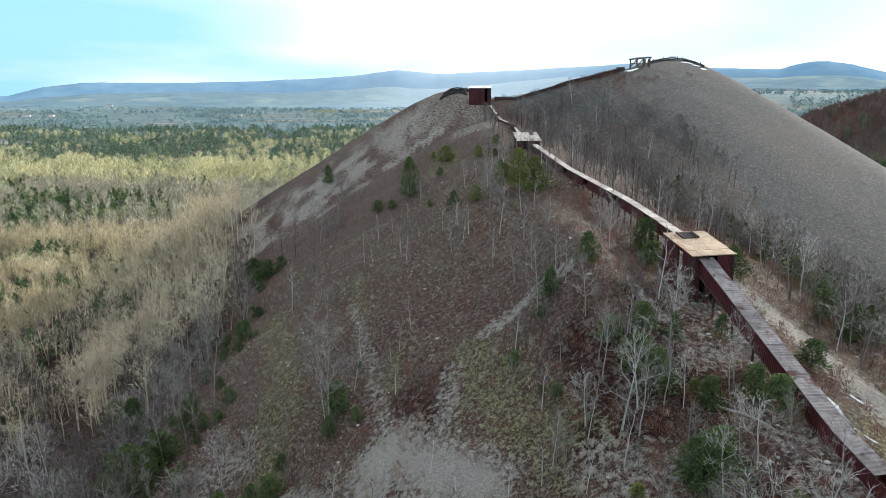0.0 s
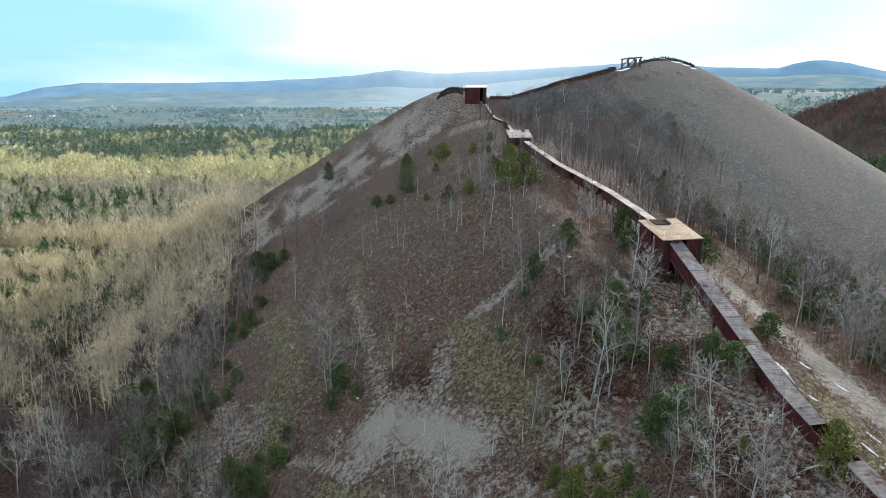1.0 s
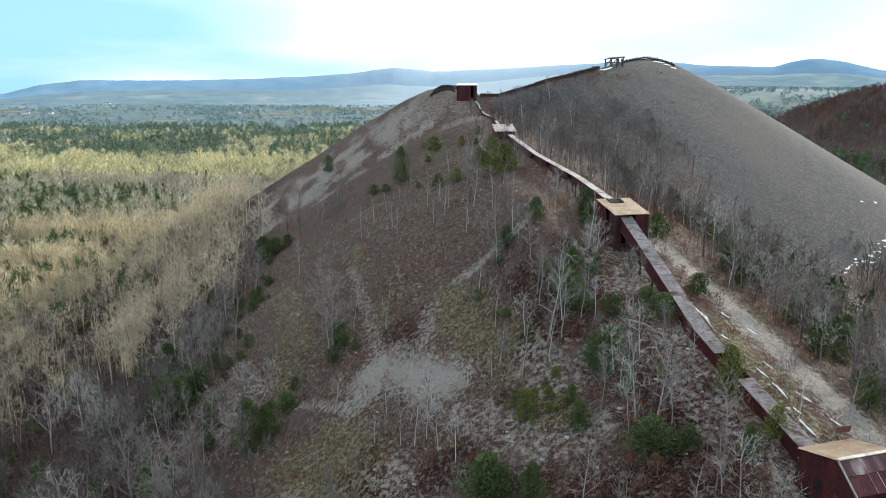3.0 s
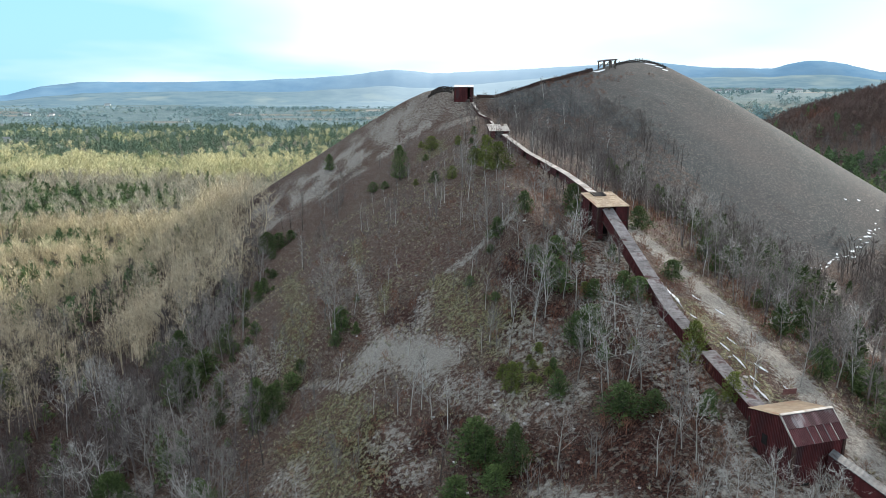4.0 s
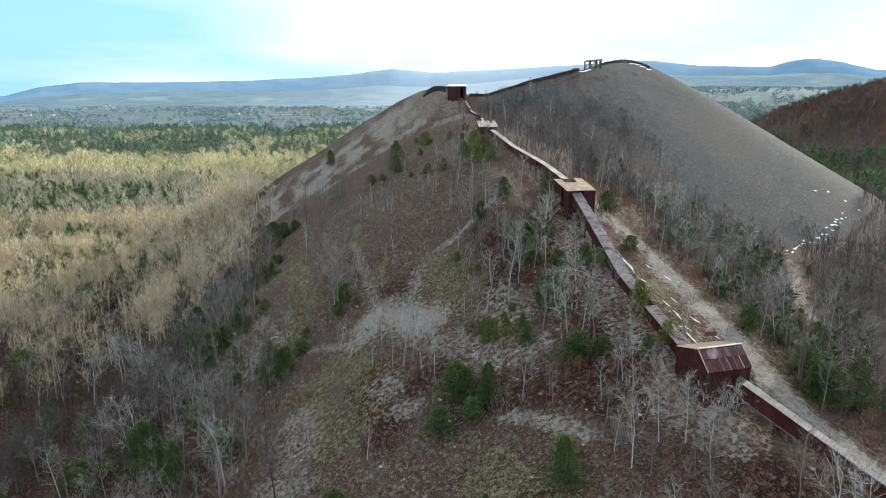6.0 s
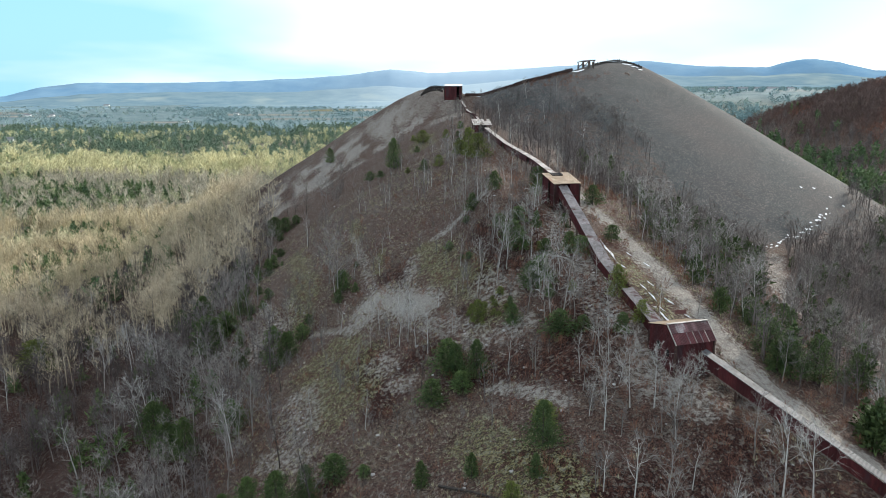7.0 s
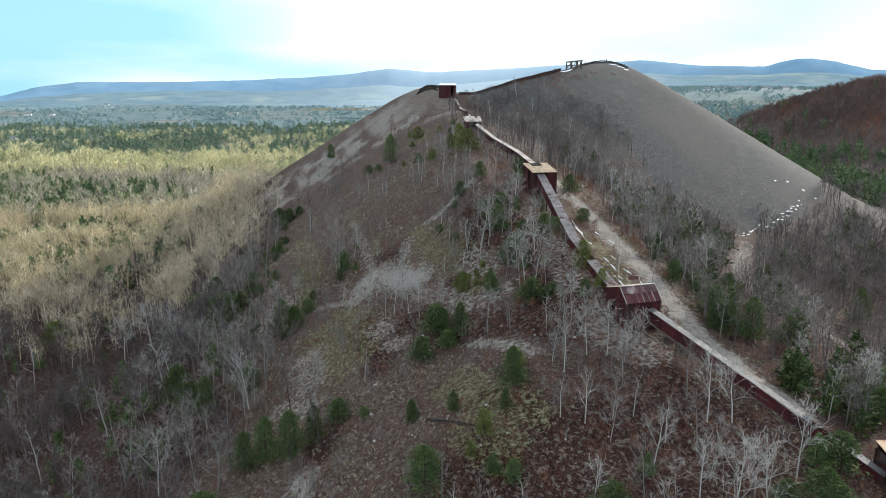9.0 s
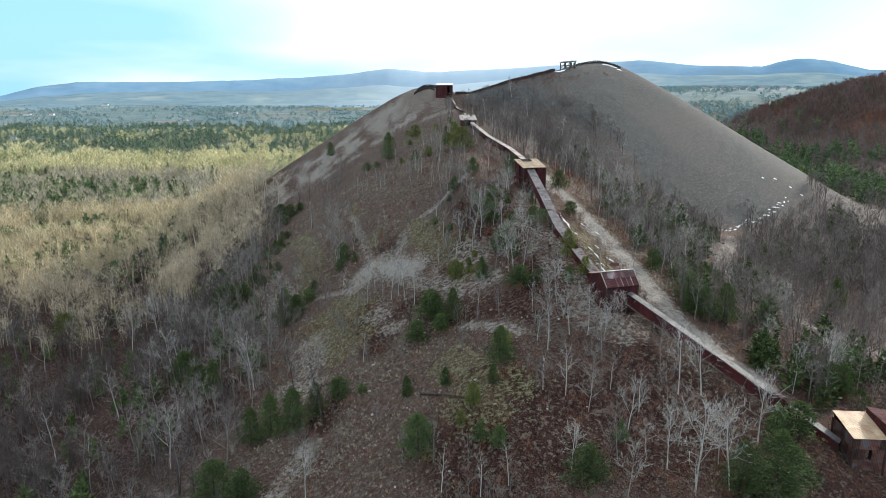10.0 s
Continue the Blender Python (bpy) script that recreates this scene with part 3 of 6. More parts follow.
# the blue of both hill colours is painted haze
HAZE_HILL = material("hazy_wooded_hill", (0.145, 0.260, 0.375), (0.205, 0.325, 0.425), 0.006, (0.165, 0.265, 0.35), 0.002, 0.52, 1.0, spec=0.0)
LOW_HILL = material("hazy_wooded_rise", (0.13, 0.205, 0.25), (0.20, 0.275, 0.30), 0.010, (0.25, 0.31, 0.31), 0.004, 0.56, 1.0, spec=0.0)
# painted glare: hills go paler towards the bright part of the sky
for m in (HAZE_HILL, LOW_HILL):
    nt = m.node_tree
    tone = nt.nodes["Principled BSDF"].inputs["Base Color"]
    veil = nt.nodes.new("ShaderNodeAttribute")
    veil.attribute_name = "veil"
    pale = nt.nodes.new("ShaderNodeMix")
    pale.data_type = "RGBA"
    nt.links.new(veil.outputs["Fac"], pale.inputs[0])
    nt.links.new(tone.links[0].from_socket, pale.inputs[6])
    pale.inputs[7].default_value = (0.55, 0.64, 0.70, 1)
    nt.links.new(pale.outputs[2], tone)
for r0, r1, rise in ((2500, 3100, 0.0), (3200, 3900, 0.4), (4050, 4600, 1.0)):
    az = np.radians(np.arange(-62, 62.1, 0.25))
    u = np.linspace(0, 1, 9)
    A, U = np.meshgrid(az, u)
    R = r0 + (r1 - r0) * U
    X, Y = R * np.sin(A), R * np.cos(A)
    D = np.degrees(A)
    crestline = (hill_profile(D) - plain(X, Y)) * rise
    if rise < 1:
        crestline = crestline + 46 * (1 - rise) * np.clip(vnoise(D + 90, D * 0, 5.5, int(r0), 4) - 0.32, 0, 1)
    Z = plain(X, Y) - 6 + (crestline + 6) * np.sin(U * math.pi / 2) ** 1.3 + 6 * (vnoise(X, Y, 160, 13, 3) - 0.5) * np.sin(U * math.pi)
    ii = np.arange(A.size).reshape(A.shape)
    q = np.stack([ii[:-1, :-1].ravel(), ii[:-1, 1:].ravel(), ii[1:, 1:].ravel(), ii[1:, :-1].ravel()], 1)
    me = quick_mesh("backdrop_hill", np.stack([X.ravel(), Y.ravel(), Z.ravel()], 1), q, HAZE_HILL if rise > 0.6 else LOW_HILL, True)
    # how much of that glare is mixed in, by bearing
    veil = me.attributes.new("veil", "FLOAT", "POINT")
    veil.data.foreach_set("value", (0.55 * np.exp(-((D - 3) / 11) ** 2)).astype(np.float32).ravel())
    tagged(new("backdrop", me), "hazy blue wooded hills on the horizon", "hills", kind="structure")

# ---- buildings and conveyor galleries ----
rng = np.random.default_rng(11)


def part(name, bm, mat, parent, label="", smooth=False):
    """Links a bmesh, or a mesh, as one part under a thing or part."""
    if isinstance(bm, bmesh.types.BMesh):
        me = bpy.data.meshes.new(name)
        bm.to_mesh(me)
        bm.free()
        me.materials.append(mat)
    else:
        me = bm
    ob = new(name, me)
    ob.parent = parent
    return tagged(ob, label) if label else ob


def thing(name, m, label, category, group=""):
    ob = new(name)
    ob.matrix_world = m
    return tagged(ob, label, category, group)


def beam(bm, a, b, w, h=None):
    """A bar from a to b."""
    a, b, h = Vector(a), Vector(b), h or w
    d = b - a
    side = d.cross(Vector((0, 0, 1)))
    side = side.normalized() if side.length > 1e-4 else Vector((1, 0, 0))
    up = side.cross(d).normalized()
    v = [bm.verts.new(p + side * (sx * w / 2) + up * (sy * h / 2)) for p in (a, b) for sx, sy in ((-1, -1), (1, -1), (1, 1), (-1, 1))]
    for q in ((0, 1, 2, 3), (7, 6, 5, 4), (0, 4, 5, 1), (1, 5, 6, 2), (2, 6, 7, 3), (3, 7, 4, 0)):
        bm.faces.new([v[k] for k in q])


def bar(name, a, b, w, mat, parent, h=None, label=""):
    bm = bmesh.new()
    beam(bm, a, b, w, h)
    return part(name, bm, mat, parent, label)


def sheet_mesh(name, c00, c10, c11, c01, mat, pitch=0.16, deep=0.035, thick=0.03):
    """One corrugated sheet on four corners, the ribs running from the first edge to the opposite one."""
    c00, c10, c11, c01 = (np.array(c, float) for c in (c00, c10, c11, c01))
    n = max(2, int(round(np.linalg.norm(c10 - c00) / pitch)) * 2)
    nrm = np.cross(c10 - c00, c01 - c00)
    nrm = nrm / (np.linalg.norm(nrm) + 1e-9)
    verts = []
    for k in range(n + 1):
        off = nrm * deep * (0.5 if k % 2 else -0.5)
        for lo, hi in ((c00, c10), (c01, c11)):
            p = lo + (hi - lo) * k / n + off
            verts += [p, p - nrm * thick]
    faces = []
    for k in range(n):
        a, b = 4 * k, 4 * k + 4
        faces += [(a, b, b + 2, a + 2), (a + 1, a + 3, b + 3, b + 1), (a, a + 1, b + 1, b), (a + 2, b + 2, b + 3, a + 3)]
    e = 4 * n
    faces += [(0, 2, 3, 1), (e, e + 1, e + 3, e + 2)]
    return quick_mesh(name, verts, faces, mat)


def lerp3(a, b, t):
    return tuple(np.array(a, float) + (np.array(b, float) - np.array(a, float)) * t)


def wall(parent, a, b, z0, za, zb, mat, step=0.95, gaps=(), name="wall_sheet"):
    """Sheets side by side from a to b in the plan, from z0 up to a top that goes from za to zb. gaps: sheets that are missing."""
    n = max(1, int(round(math.hypot(b[0] - a[0], b[1] - a[1]) / step)))
    for k in range(n):
        if k in gaps:
            continue
        p, q = lerp3((*a, za), (*b, zb), k / n), lerp3((*a, za), (*b, zb), (k + 1) / n)
        j = rng.uniform(-0.06, 0.06)
        part(name, sheet_mesh(name, (p[0], p[1], z0 + j), (q[0], q[1], z0 + j), q, p, mat), mat, parent)


def roof(parent, c00, c10, c11, c01, nu, nv, mat, gaps=(), name="roof_sheet", lift=0.02):
    """Sheets on a sloping face; c00 to c10 is the lower edge."""
    def at(u, v):
        return np.array(lerp3(lerp3(c00, c10, u), lerp3(c01, c11, u), v))
    for j in range(nv):
        for i in range(nu):
            if (i, j) in gaps:
                continue
            up = np.array((0, 0, 0.012 * ((i + j) % 2) + 0.012 * j + rng.uniform(0, lift)))
            v0, v1 = j / nv - (0.02 if j else 0), (j + 1) / nv
            me = sheet_mesh(name, at(i / nu, v0) + up, at((i + 1) / nu + 0.004, v0) + up, at((i + 1) / nu + 0.004, v1) + up, at(i / nu, v1) + up, mat)
            part(name, me, mat, parent)


def z_at(x, y):
    return float(height(np.array([float(x)]), np.array([float(y)]))[0])


def local_ground(m, x, y):
    p = m @ Vector((x, y, 0))
    return z_at(p.x, p.y) - m.translation.z


def posts(parent, m, spots, top, w=0.22, mat=None, name="post"):
    for x, y in spots:
        bar(name, (x, y, local_ground(m, x, y) - 0.4), (x, y, top), w, mat or DARK_STEEL, parent)


def gallery(name, stations, width, tall, label, roof_mat, wall_mat, pitch=2.1, missing=(), open_walls=(), legs=True, group="conveyor galleries"):
    """An enclosed conveyor gallery along stations of its roof's middle: sheets, wall panels, floor beams and trestle legs."""
    base = stations[0]
    g = thing(name, Matrix.Translation(base), label, "conveyor gallery", group)
    pts = [np.array(s, float) - np.array(base, float) for s in stations]
    k = 0
    for a, b in zip(pts[:-1], pts[1:]):
        d = b - a
        n = max(1, int(round(np.linalg.norm(d) / pitch)))
        side = np.array((d[1], -d[0], 0)) / math.hypot(d[0], d[1]) * width / 2
        for i in range(n):
            p, q = a + d * i / n, a + d * (i + 1) / n
            down = np.array((0, 0, -tall))
            eave = np.array((0, 0, -0.10))
            j = np.array((0, 0, rng.uniform(-0.015, 0.03)))
            if k not in missing:
                part("roof_sheet", sheet_mesh("roof_sheet", p - side * 1.1 + j, q - side * 1.1 + j, q + side * 1.1 + j, p + side * 1.1 + j, roof_mat, 0.35, 0.02, 0.05), roof_mat, g)
            for s, tag in ((-1, "l"), (1, "r")):
                if (k, tag) in open_walls:
                    continue
                e0, e1 = p + side * s + eave, q + side * s + eave
                cut = down * rng.uniform(0.96, 1.03)
                part("wall_panel", sheet_mesh("wall_panel", e0 + cut, e1 + cut, e1, e0, wall_mat, 0.3, 0.03, 0.05), wall_mat, g)
            bm = bmesh.new()
            beam(bm, p + down - side, p + down + side, 0.16)
            beam(bm, p + down - side * 0.9, q + down - side * 0.9, 0.14, 0.2)
            beam(bm, p + down + side * 0.9, q + down + side * 0.9, 0.14, 0.2)
            beam(bm, p + down, q + down, width * 0.85, 0.06)
            part("floor_frame", bm, OLD_WOOD, g)
            if legs and k % 2 == 0:
                for s in (-1, 1):
                    w = p + side * s * 0.9
                    gz = z_at(w[0] + base[0], w[1] + base[1]) - base[2]
                    if w[2] - tall > gz - 0.1:
                        bar("trestle_leg", (w[0], w[1], gz - 0.4), (w[0], w[1], w[2] - tall), 0.18, DARK_STEEL, g)
            k += 1
    return g


# transfer house on the shoulder, with a shed roof that falls towards the gallery below
m = pose(22.25, 56.0, 72.6, 0, 0, 13)
h = thing("transfer_house", m, "rusted red corrugated transfer house with a tan roof", "transfer house")
W, D, ZF, ZB = 2.25, 2.75, 6.45, 7.55
roof(h, (-W - .2, -D - .2, ZF), (W + .2, -D - .2, ZF), (W + .2, D + .2, ZB), (-W - .2, D + .2, ZB), 5, 4, PALE_ROOF, lift=0.006)
bar("ridge_trim", (-W - .2, -D - .2, ZF + .03), (W + .2, -D - .2, ZF + .03), 0.12, PALE_ROOF, h, 0.1)
slope = (ZB - ZF) / (2 * D + .4)
for x in (-1.05, 0.75):
    bar("hatch_curb", (x, 1.2, ZF + slope * (1.4 + D) + .1), (x, 2.7, ZF + slope * (2.9 + D) + .1), 0.12, OLD_WOOD, h, 0.3)
# near-black panel laid on the roof, painting the shade in an open hatch
bm = bmesh.new()
beam(bm, (-0.15, 1.2, ZF + slope * (1.4 + D) + .08), (-0.15, 2.7, ZF + slope * (2.9 + D) + .08), 1.7, 0.08)
part("hatch", bm, DARK_HOLE, h, "dark panel painting the shade of an open roof hatch")
wall(h, (-W, -D), (W, -D), 1.9, ZF - .05, ZF - .05, RUST_WALL, gaps=(1, 2))
wall(h, (-W, -D), (-W, D), 2.6, ZF - .05, ZB - .05, RUST_WALL, gaps=(2,))
wall(h, (W, -D), (W, D), 1.2, ZF - .05, ZB - .05, RUST_WALL)
wall(h, (-W, D), (W, D), 2.6, ZB - .05, ZB - .05, RUST_WALL, gaps=(2,))
for x0, y0, x1, y1 in ((-W, -D, W, -D), (-W, -D, -W, D), (W, -D, W, D)):
    bar("girt", (x0, y0, 2.5), (x1, y1, 2.5), 0.16, DARK_STEEL, h)
    bar("girt", (x0, y0, 4.4), (x1, y1, 4.4), 0.12, DARK_STEEL, h)
posts(h, m, ((-W, -D), (W, -D), (-W, D), (W, D), (-W, 0), (W, 0), (-0.6, -D)), 6.3)
# added dark sheet stands in for the shade of the interior
wall(h, (-W + .1, -D + 1.9), (W - .1, -D + 1.9), 0.2, 5.2, 5.2, DARK_HOLE, 4.4, name="inner_bulkhead")

# lower transfer house with a gable roof
m = pose(29.05, 12.2, 62.4, 0, 0, 16)
h = thing("transfer_house", m, "dark red corrugated gabled transfer house, roof partly rusted", "transfer house")
W, D, ZE, ZR, V = 2.4, 2.55, 5.45, 7.2, -0.85
MID, ZM = -D - .25 + 0.55 * (V + D + .25), ZE + 0.55 * (ZR - ZE)
roof(h, (-W - .15, -D - .25, ZE), (W + .15, -D - .25, ZE), (W + .15, MID, ZM), (-W - .15, MID, ZM), 6, 1, MAROON_ROOF)
roof(h, (-W - .15, MID - .08, ZM + .02), (W + .15, MID - .08, ZM + .02), (W + .15, V, ZR), (-W - .15, V, ZR), 9, 1, STREAKED_ROOF)
for k, x in enumerate((-0.75, 0.05, 0.85, 1.6)):
    bar("seam", (x, -D - .27, ZE + .05), (x, MID, ZM + .06), 0.05, TAN_ROOF if k % 2 else GREY_ROOF, h, 0.05)
roof(h, (W + .15, D + .2, ZE + .72), (-W - .15, D + .2, ZE + .72), (-W - .15, V, ZR + .01), (W + .15, V, ZR + .01), 5, 1, PALE_ROOF)
bar("ridge_cap", (-W - .18, V, ZR + .06), (W + .18, V, ZR + .06), 0.3, TAN_ROOF, h, 0.06)
for x in (-W - .16, W + .16):
    bar("barge_board", (x, -D - .25, ZE), (x, V, ZR), 0.06, TAN_ROOF, h, 0.14)
wall(h, (-W, -D), (W, -D), 0.0, ZE - .1, ZE - .1, RUST_WALL)
wall(h, (W, -D), (W, V), 0.0, ZE - .05, ZR - .1, RUST_WALL)
wall(h, (W, V), (W, D), 0.0, ZR - .1, ZE + .62, RUST_WALL)
wall(h, (-W, V), (-W, D), 0.0, ZR - .1, ZE + .62, RUST_WALL)
wall(h, (-W, -D), (-W, V), 0.0, ZE - .05, ZR - .1, RUST_WALL)
wall(h, (-W, D), (W, D), 0.0, ZE + .62, ZE + .62, RUST_WALL, gaps=(2, 3))
# dark plates on the wall face paint the shade of open windows
for x, y, z, w2, h2 in ((-0.9, -D - .05, 1.35, .35, .55), (-W - .05, 0.6, 4.3, .3, .45), (-W - .05, -1.2, 4.0, .25, .35), (-W - .05, 1.5, 2.6, .25, .4)):
    bm = bmesh.new()
    if abs(x) < W:
        beam(bm, (x - w2, y, z), (x + w2, y, z), 0.06, 2 * h2)
    else:
        beam(bm, (x, y - w2, z), (x, y + w2, z), 0.06, 2 * h2)
    part("broken_window", bm, DARK_HOLE, h, "dark plate painting the shade in a broken window")
posts(h, m, ((-W, -D), (W, -D), (-W, D), (W, D)), 5.4)
wall(h, (-W - .02, -D - .02), (W + .02, -D - .02), -1.6, 0.1, 0.1, DARK_HOLE, 5.0, name="base_wall")
wall(h, (-W - .02, D), (-W - .02, -D), -1.6, 0.1, 0.1, RUST_WALL, 2.5, name="base_wall")
wall(h, (W + .02, -D), (W + .02, D), -1.6, 0.1, 0.1, RUST_WALL, 2.5, name="base_wall")
bar("loose_sheet", (1.0, D + .3, ZR - .1), (2.5, D + .4, ZR - .25), 0.05, RUST_ROOF, h, 0.5)

# small house part-way up the crest
m = pose(12.1, 128.5, z_at(12.1, 128.5) - 0.1, 0, 0, 5)
h = thing("conveyor_hut", m, "small open hut with a bleached rusty roof", "hut")
roof(h, (-2.5, -2.6, 1.9), (2.5, -2.6, 1.9), (2.5, 2.6, 3.2), (-2.5, 2.6, 3.2), 6, 3, TAN_ROOF, gaps=((4, 2),))
wall(h, (-2.1, -2.3), (2.1, -2.3), 0.0, 1.9, 1.9, RUST_WALL, gaps=(1, 2))
wall(h, (-2.1, -2.3), (-2.1, 2.3), 0.0, 1.9, 3.1, RUST_WALL, gaps=(2,))
wall(h, (2.1, -2.3), (2.1, 2.3), 0.0, 1.9, 3.1, RUST_WALL)
# dark sheet across the hut paints the shade inside
wall(h, (-2.0, 0.2), (2.0, 0.2), 0.0, 2.4, 2.4, DARK_HOLE, 4.0, name="inner_bulkhead")
posts(h, m, ((-2.1, -2.3), (2.1, -2.3), (-2.1, 2.3), (2.1, 2.3)), 1.9, 0.18)

# hut at the top of the long heap
m = pose(5.0, 194.5, 88.4, 0, 0, -4)
h = thing("head_house", m, "dark red sheet-metal head house on the heap top", "hut")
roof(h, (-3.3, -2.6, 6.3), (3.3, -2.6, 6.3), (3.3, 2.6, 6.9), (-3.3, 2.6, 6.9), 6, 2, LIT_ROOF)
wall(h, (-3.1, -2.4), (3.1, -2.4), -0.5, 6.2, 6.2, RUST_WALL, gaps=(5,))
wall(h, (-3.1, -2.4), (-3.1, 2.4), -0.5, 6.2, 6.8, RUST_WALL, gaps=(0,))
wall(h, (3.1, -2.4), (3.1, 2.4), -0.5, 6.2, 6.8, RUST_WALL)
# added near-black sheet for the shade inside the head house
wall(h, (-2.9, 0.5), (2.9, 0.5), -0.5, 6.2, 6.2, DARK_HOLE, 6.0, name="inner_bulkhead")
posts(h, m, ((-3.1, -2.4), (3.1, -2.4), (-3.1, 2.4), (3.1, 2.4)), 6.1)

# lowest house, patched with odd sheets
m = pose(53.1, -9.2, 48.5, 0, 0, -5)
h = thing("drive_house", m, "tall drive house patched with odd rusty sheets", "drive house")
roof(h, (-2.0, -2.7, 8.0), (1.75, -2.7, 8.0), (1.75, 2.7, 8.7), (-2.0, 2.7, 8.7), 4, 2, PALE_ROOF)
bar("roof_edge", (1.85, -2.75, 8.08), (1.85, 2.75, 8.78), 0.16, LIT_ROOF, h, 0.22)
for row in range(6):
    wall(h, (-1.85, -2.5), (1.7, -2.5), row * 1.3 + 0.1, row * 1.3 + 1.42, row * 1.3 + 1.42, MIXED_SHEET, 0.72, gaps=((2,) if row == 4 else ()), name="patch_sheet")
    wall(h, (-1.85, 2.5), (-1.85, -2.5), row * 1.3 + 0.1, row * 1.3 + 1.42, row * 1.3 + 1.42, MIXED_SHEET, 1.0, gaps=((1,) if row == 3 else ()), name="patch_sheet")
    wall(h, (1.75, -2.52), (5.6, -2.52), row * 1.3 + 0.1, row * 1.3 + 1.42, row * 1.3 + 1.42, MIXED_SHEET, 0.78, name="patch_sheet")
wall(h, (1.75, -2.6), (5.6, -2.6), 7.9, 9.3, 8.8, RUST_WALL)
wall(h, (1.75, 2.6), (1.75, -2.6), 7.9, 9.3, 9.3, RUST_WALL)
wall(h, (1.6, 2.5), (-1.85, 2.5), 0.1, 8.5, 8.5, RUST_WALL)
roof(h, (5.7, -2.7, 8.8), (5.7, 2.7, 8.8), (1.7, 2.7, 9.4), (1.7, -2.7, 9.4), 5, 1, RUST_ROOF)
wall(h, (5.6, -2.5), (5.6, 2.5), 0.1, 8.7, 8.7, RUST_WALL)
# slab set behind the missing sheet, its black painting the shade inside
bm = bmesh.new()
beam(bm, (0.2, -2.0, 5.9), (0.9, -2.0, 5.9), 0.06, 1.2)
part("window_hole", bm, DARK_HOLE, h, "dark slab for the shade behind a missing sheet")
posts(h, m, ((-1.85, -2.5), (1.7, -2.5), (-1.85, 2.5), (5.6, -2.5), (5.6, 2.5)), 8.0)

# galleries
gallery("conveyor_gallery", [(22.05, 53.4, 78.75), (23.35, 42.5, 75.15), (24.4, 31, 71.7), (25.9, 24, 69.7), (27.9, 15.0, 67.4)], 1.45, 1.6,
        "long red conveyor gallery with a weathered grey roof", GREY_ROOF, RUST_WALL, missing=(14, 15), open_walls=((3, "l"), (9, "l"), (12, "l")))
gallery("conveyor_gallery", [(30.75, 9.8, 66.9), (40.9, 0.0, 60.9), (51.0, -9.2, 54.7)], 1.15, 1.6,
        "dark red conveyor gallery on trestle legs, roof weathered pale grey", SILVER_ROOF, RUST_WALL, missing=(10,), open_walls=((7, "l"), (8, "l"), (5, "l")))
gallery("conveyor_gallery", [(22.3, 58.9, 79.3), (21.6, 66, 79.8), (20.3, 77, 80.6), (18.9, 88, 81.0), (16.8, 103, 81.6), (13.2, 124, 83.9)], 1.05, 1.25,
        "red conveyor gallery with small openings, curving up the crest", TAN_ROOF, RUST_WALL, open_walls=((4, "l"), (9, "l"), (15, "l"), (20, "l")))
gallery("conveyor_gallery", [(x, y, z_at(x, y) + 0.75) for x, y in ((12.9, 133), (12.4, 147), (11.6, 160), (9.7, 175), (7.8, 190))], 0.6, 0.5,
        "narrow conveyor gallery with a weathered roof", TAN_ROOF, RUST_WALL, missing=(3, 4, 8, 9, 10, 11, 17), pitch=2.6)
crest_line = [(9.5, 198)] + [(p[0], p[1] - 1.0) for p in SPINE_TALL[3:8:2]] + [(48, 206.5)]
tall_run = [(x, y, z_at(x, y) + 1.05) for (ax, ay), (bx, by) in zip(crest_line[:-1], crest_line[1:]) for x, y in ((ax, ay), (ax + (bx - ax) / 3, ay + (by - ay) / 3), (ax + (bx - ax) / 1.5, ay + (by - ay) / 1.5))]
tall_run.append((48, 206.5, z_at(48, 206.5) + 1.3))
gallery("conveyor_gallery", tall_run, 1.4, 1.0, "dark weathered conveyor gallery along the heap's crest", CHAR_WOOD, DARK_STEEL, pitch=2.8)


def headframe(x, y, rz):
    """Ruined timber frame with a tilted roof on the crest of the tall heap."""
    m = pose(x, y, z_at(x, y), 0, 0, rz)
    h = thing("timber_frame", m, "ruined grey timber frame with a tilted roof", "timber frame")
    for px, py in ((-2.6, -1.5), (0, -1.5), (2.6, -1.5), (-2.6, 1.5), (0, 1.5), (2.6, 1.5)):
        bar("post", (px, py, -0.4), (px, py, 2.6 + 0.3 * px / 2.6), 0.32, OLD_WOOD, h)
    for py in (-1.5, 1.5):
        bar("rail", (-3.0, py, 2.3), (3.2, py, 3.0), 0.3, OLD_WOOD, h)
        bar("rail", (-2.8, py, 1.2), (2.8, py, 1.3), 0.24, OLD_WOOD, h)
        bar("brace", (-2.6, py, 0), (0, py, 2.5), 0.22, OLD_WOOD, h)
    roof(h, (-3.2, -1.9, 2.5), (3.3, -1.9, 3.2), (3.3, 1.9, 3.3), (-3.2, 1.9, 2.7), 6, 1, GREY_ROOF)
    wall(h, (0.2, -1.6), (2.4, -1.6), 0.2, 2.4, 2.5, OLD_WOOD, 0.7, gaps=(1,))
    return h


headframe(56.5, 212.5, 25)


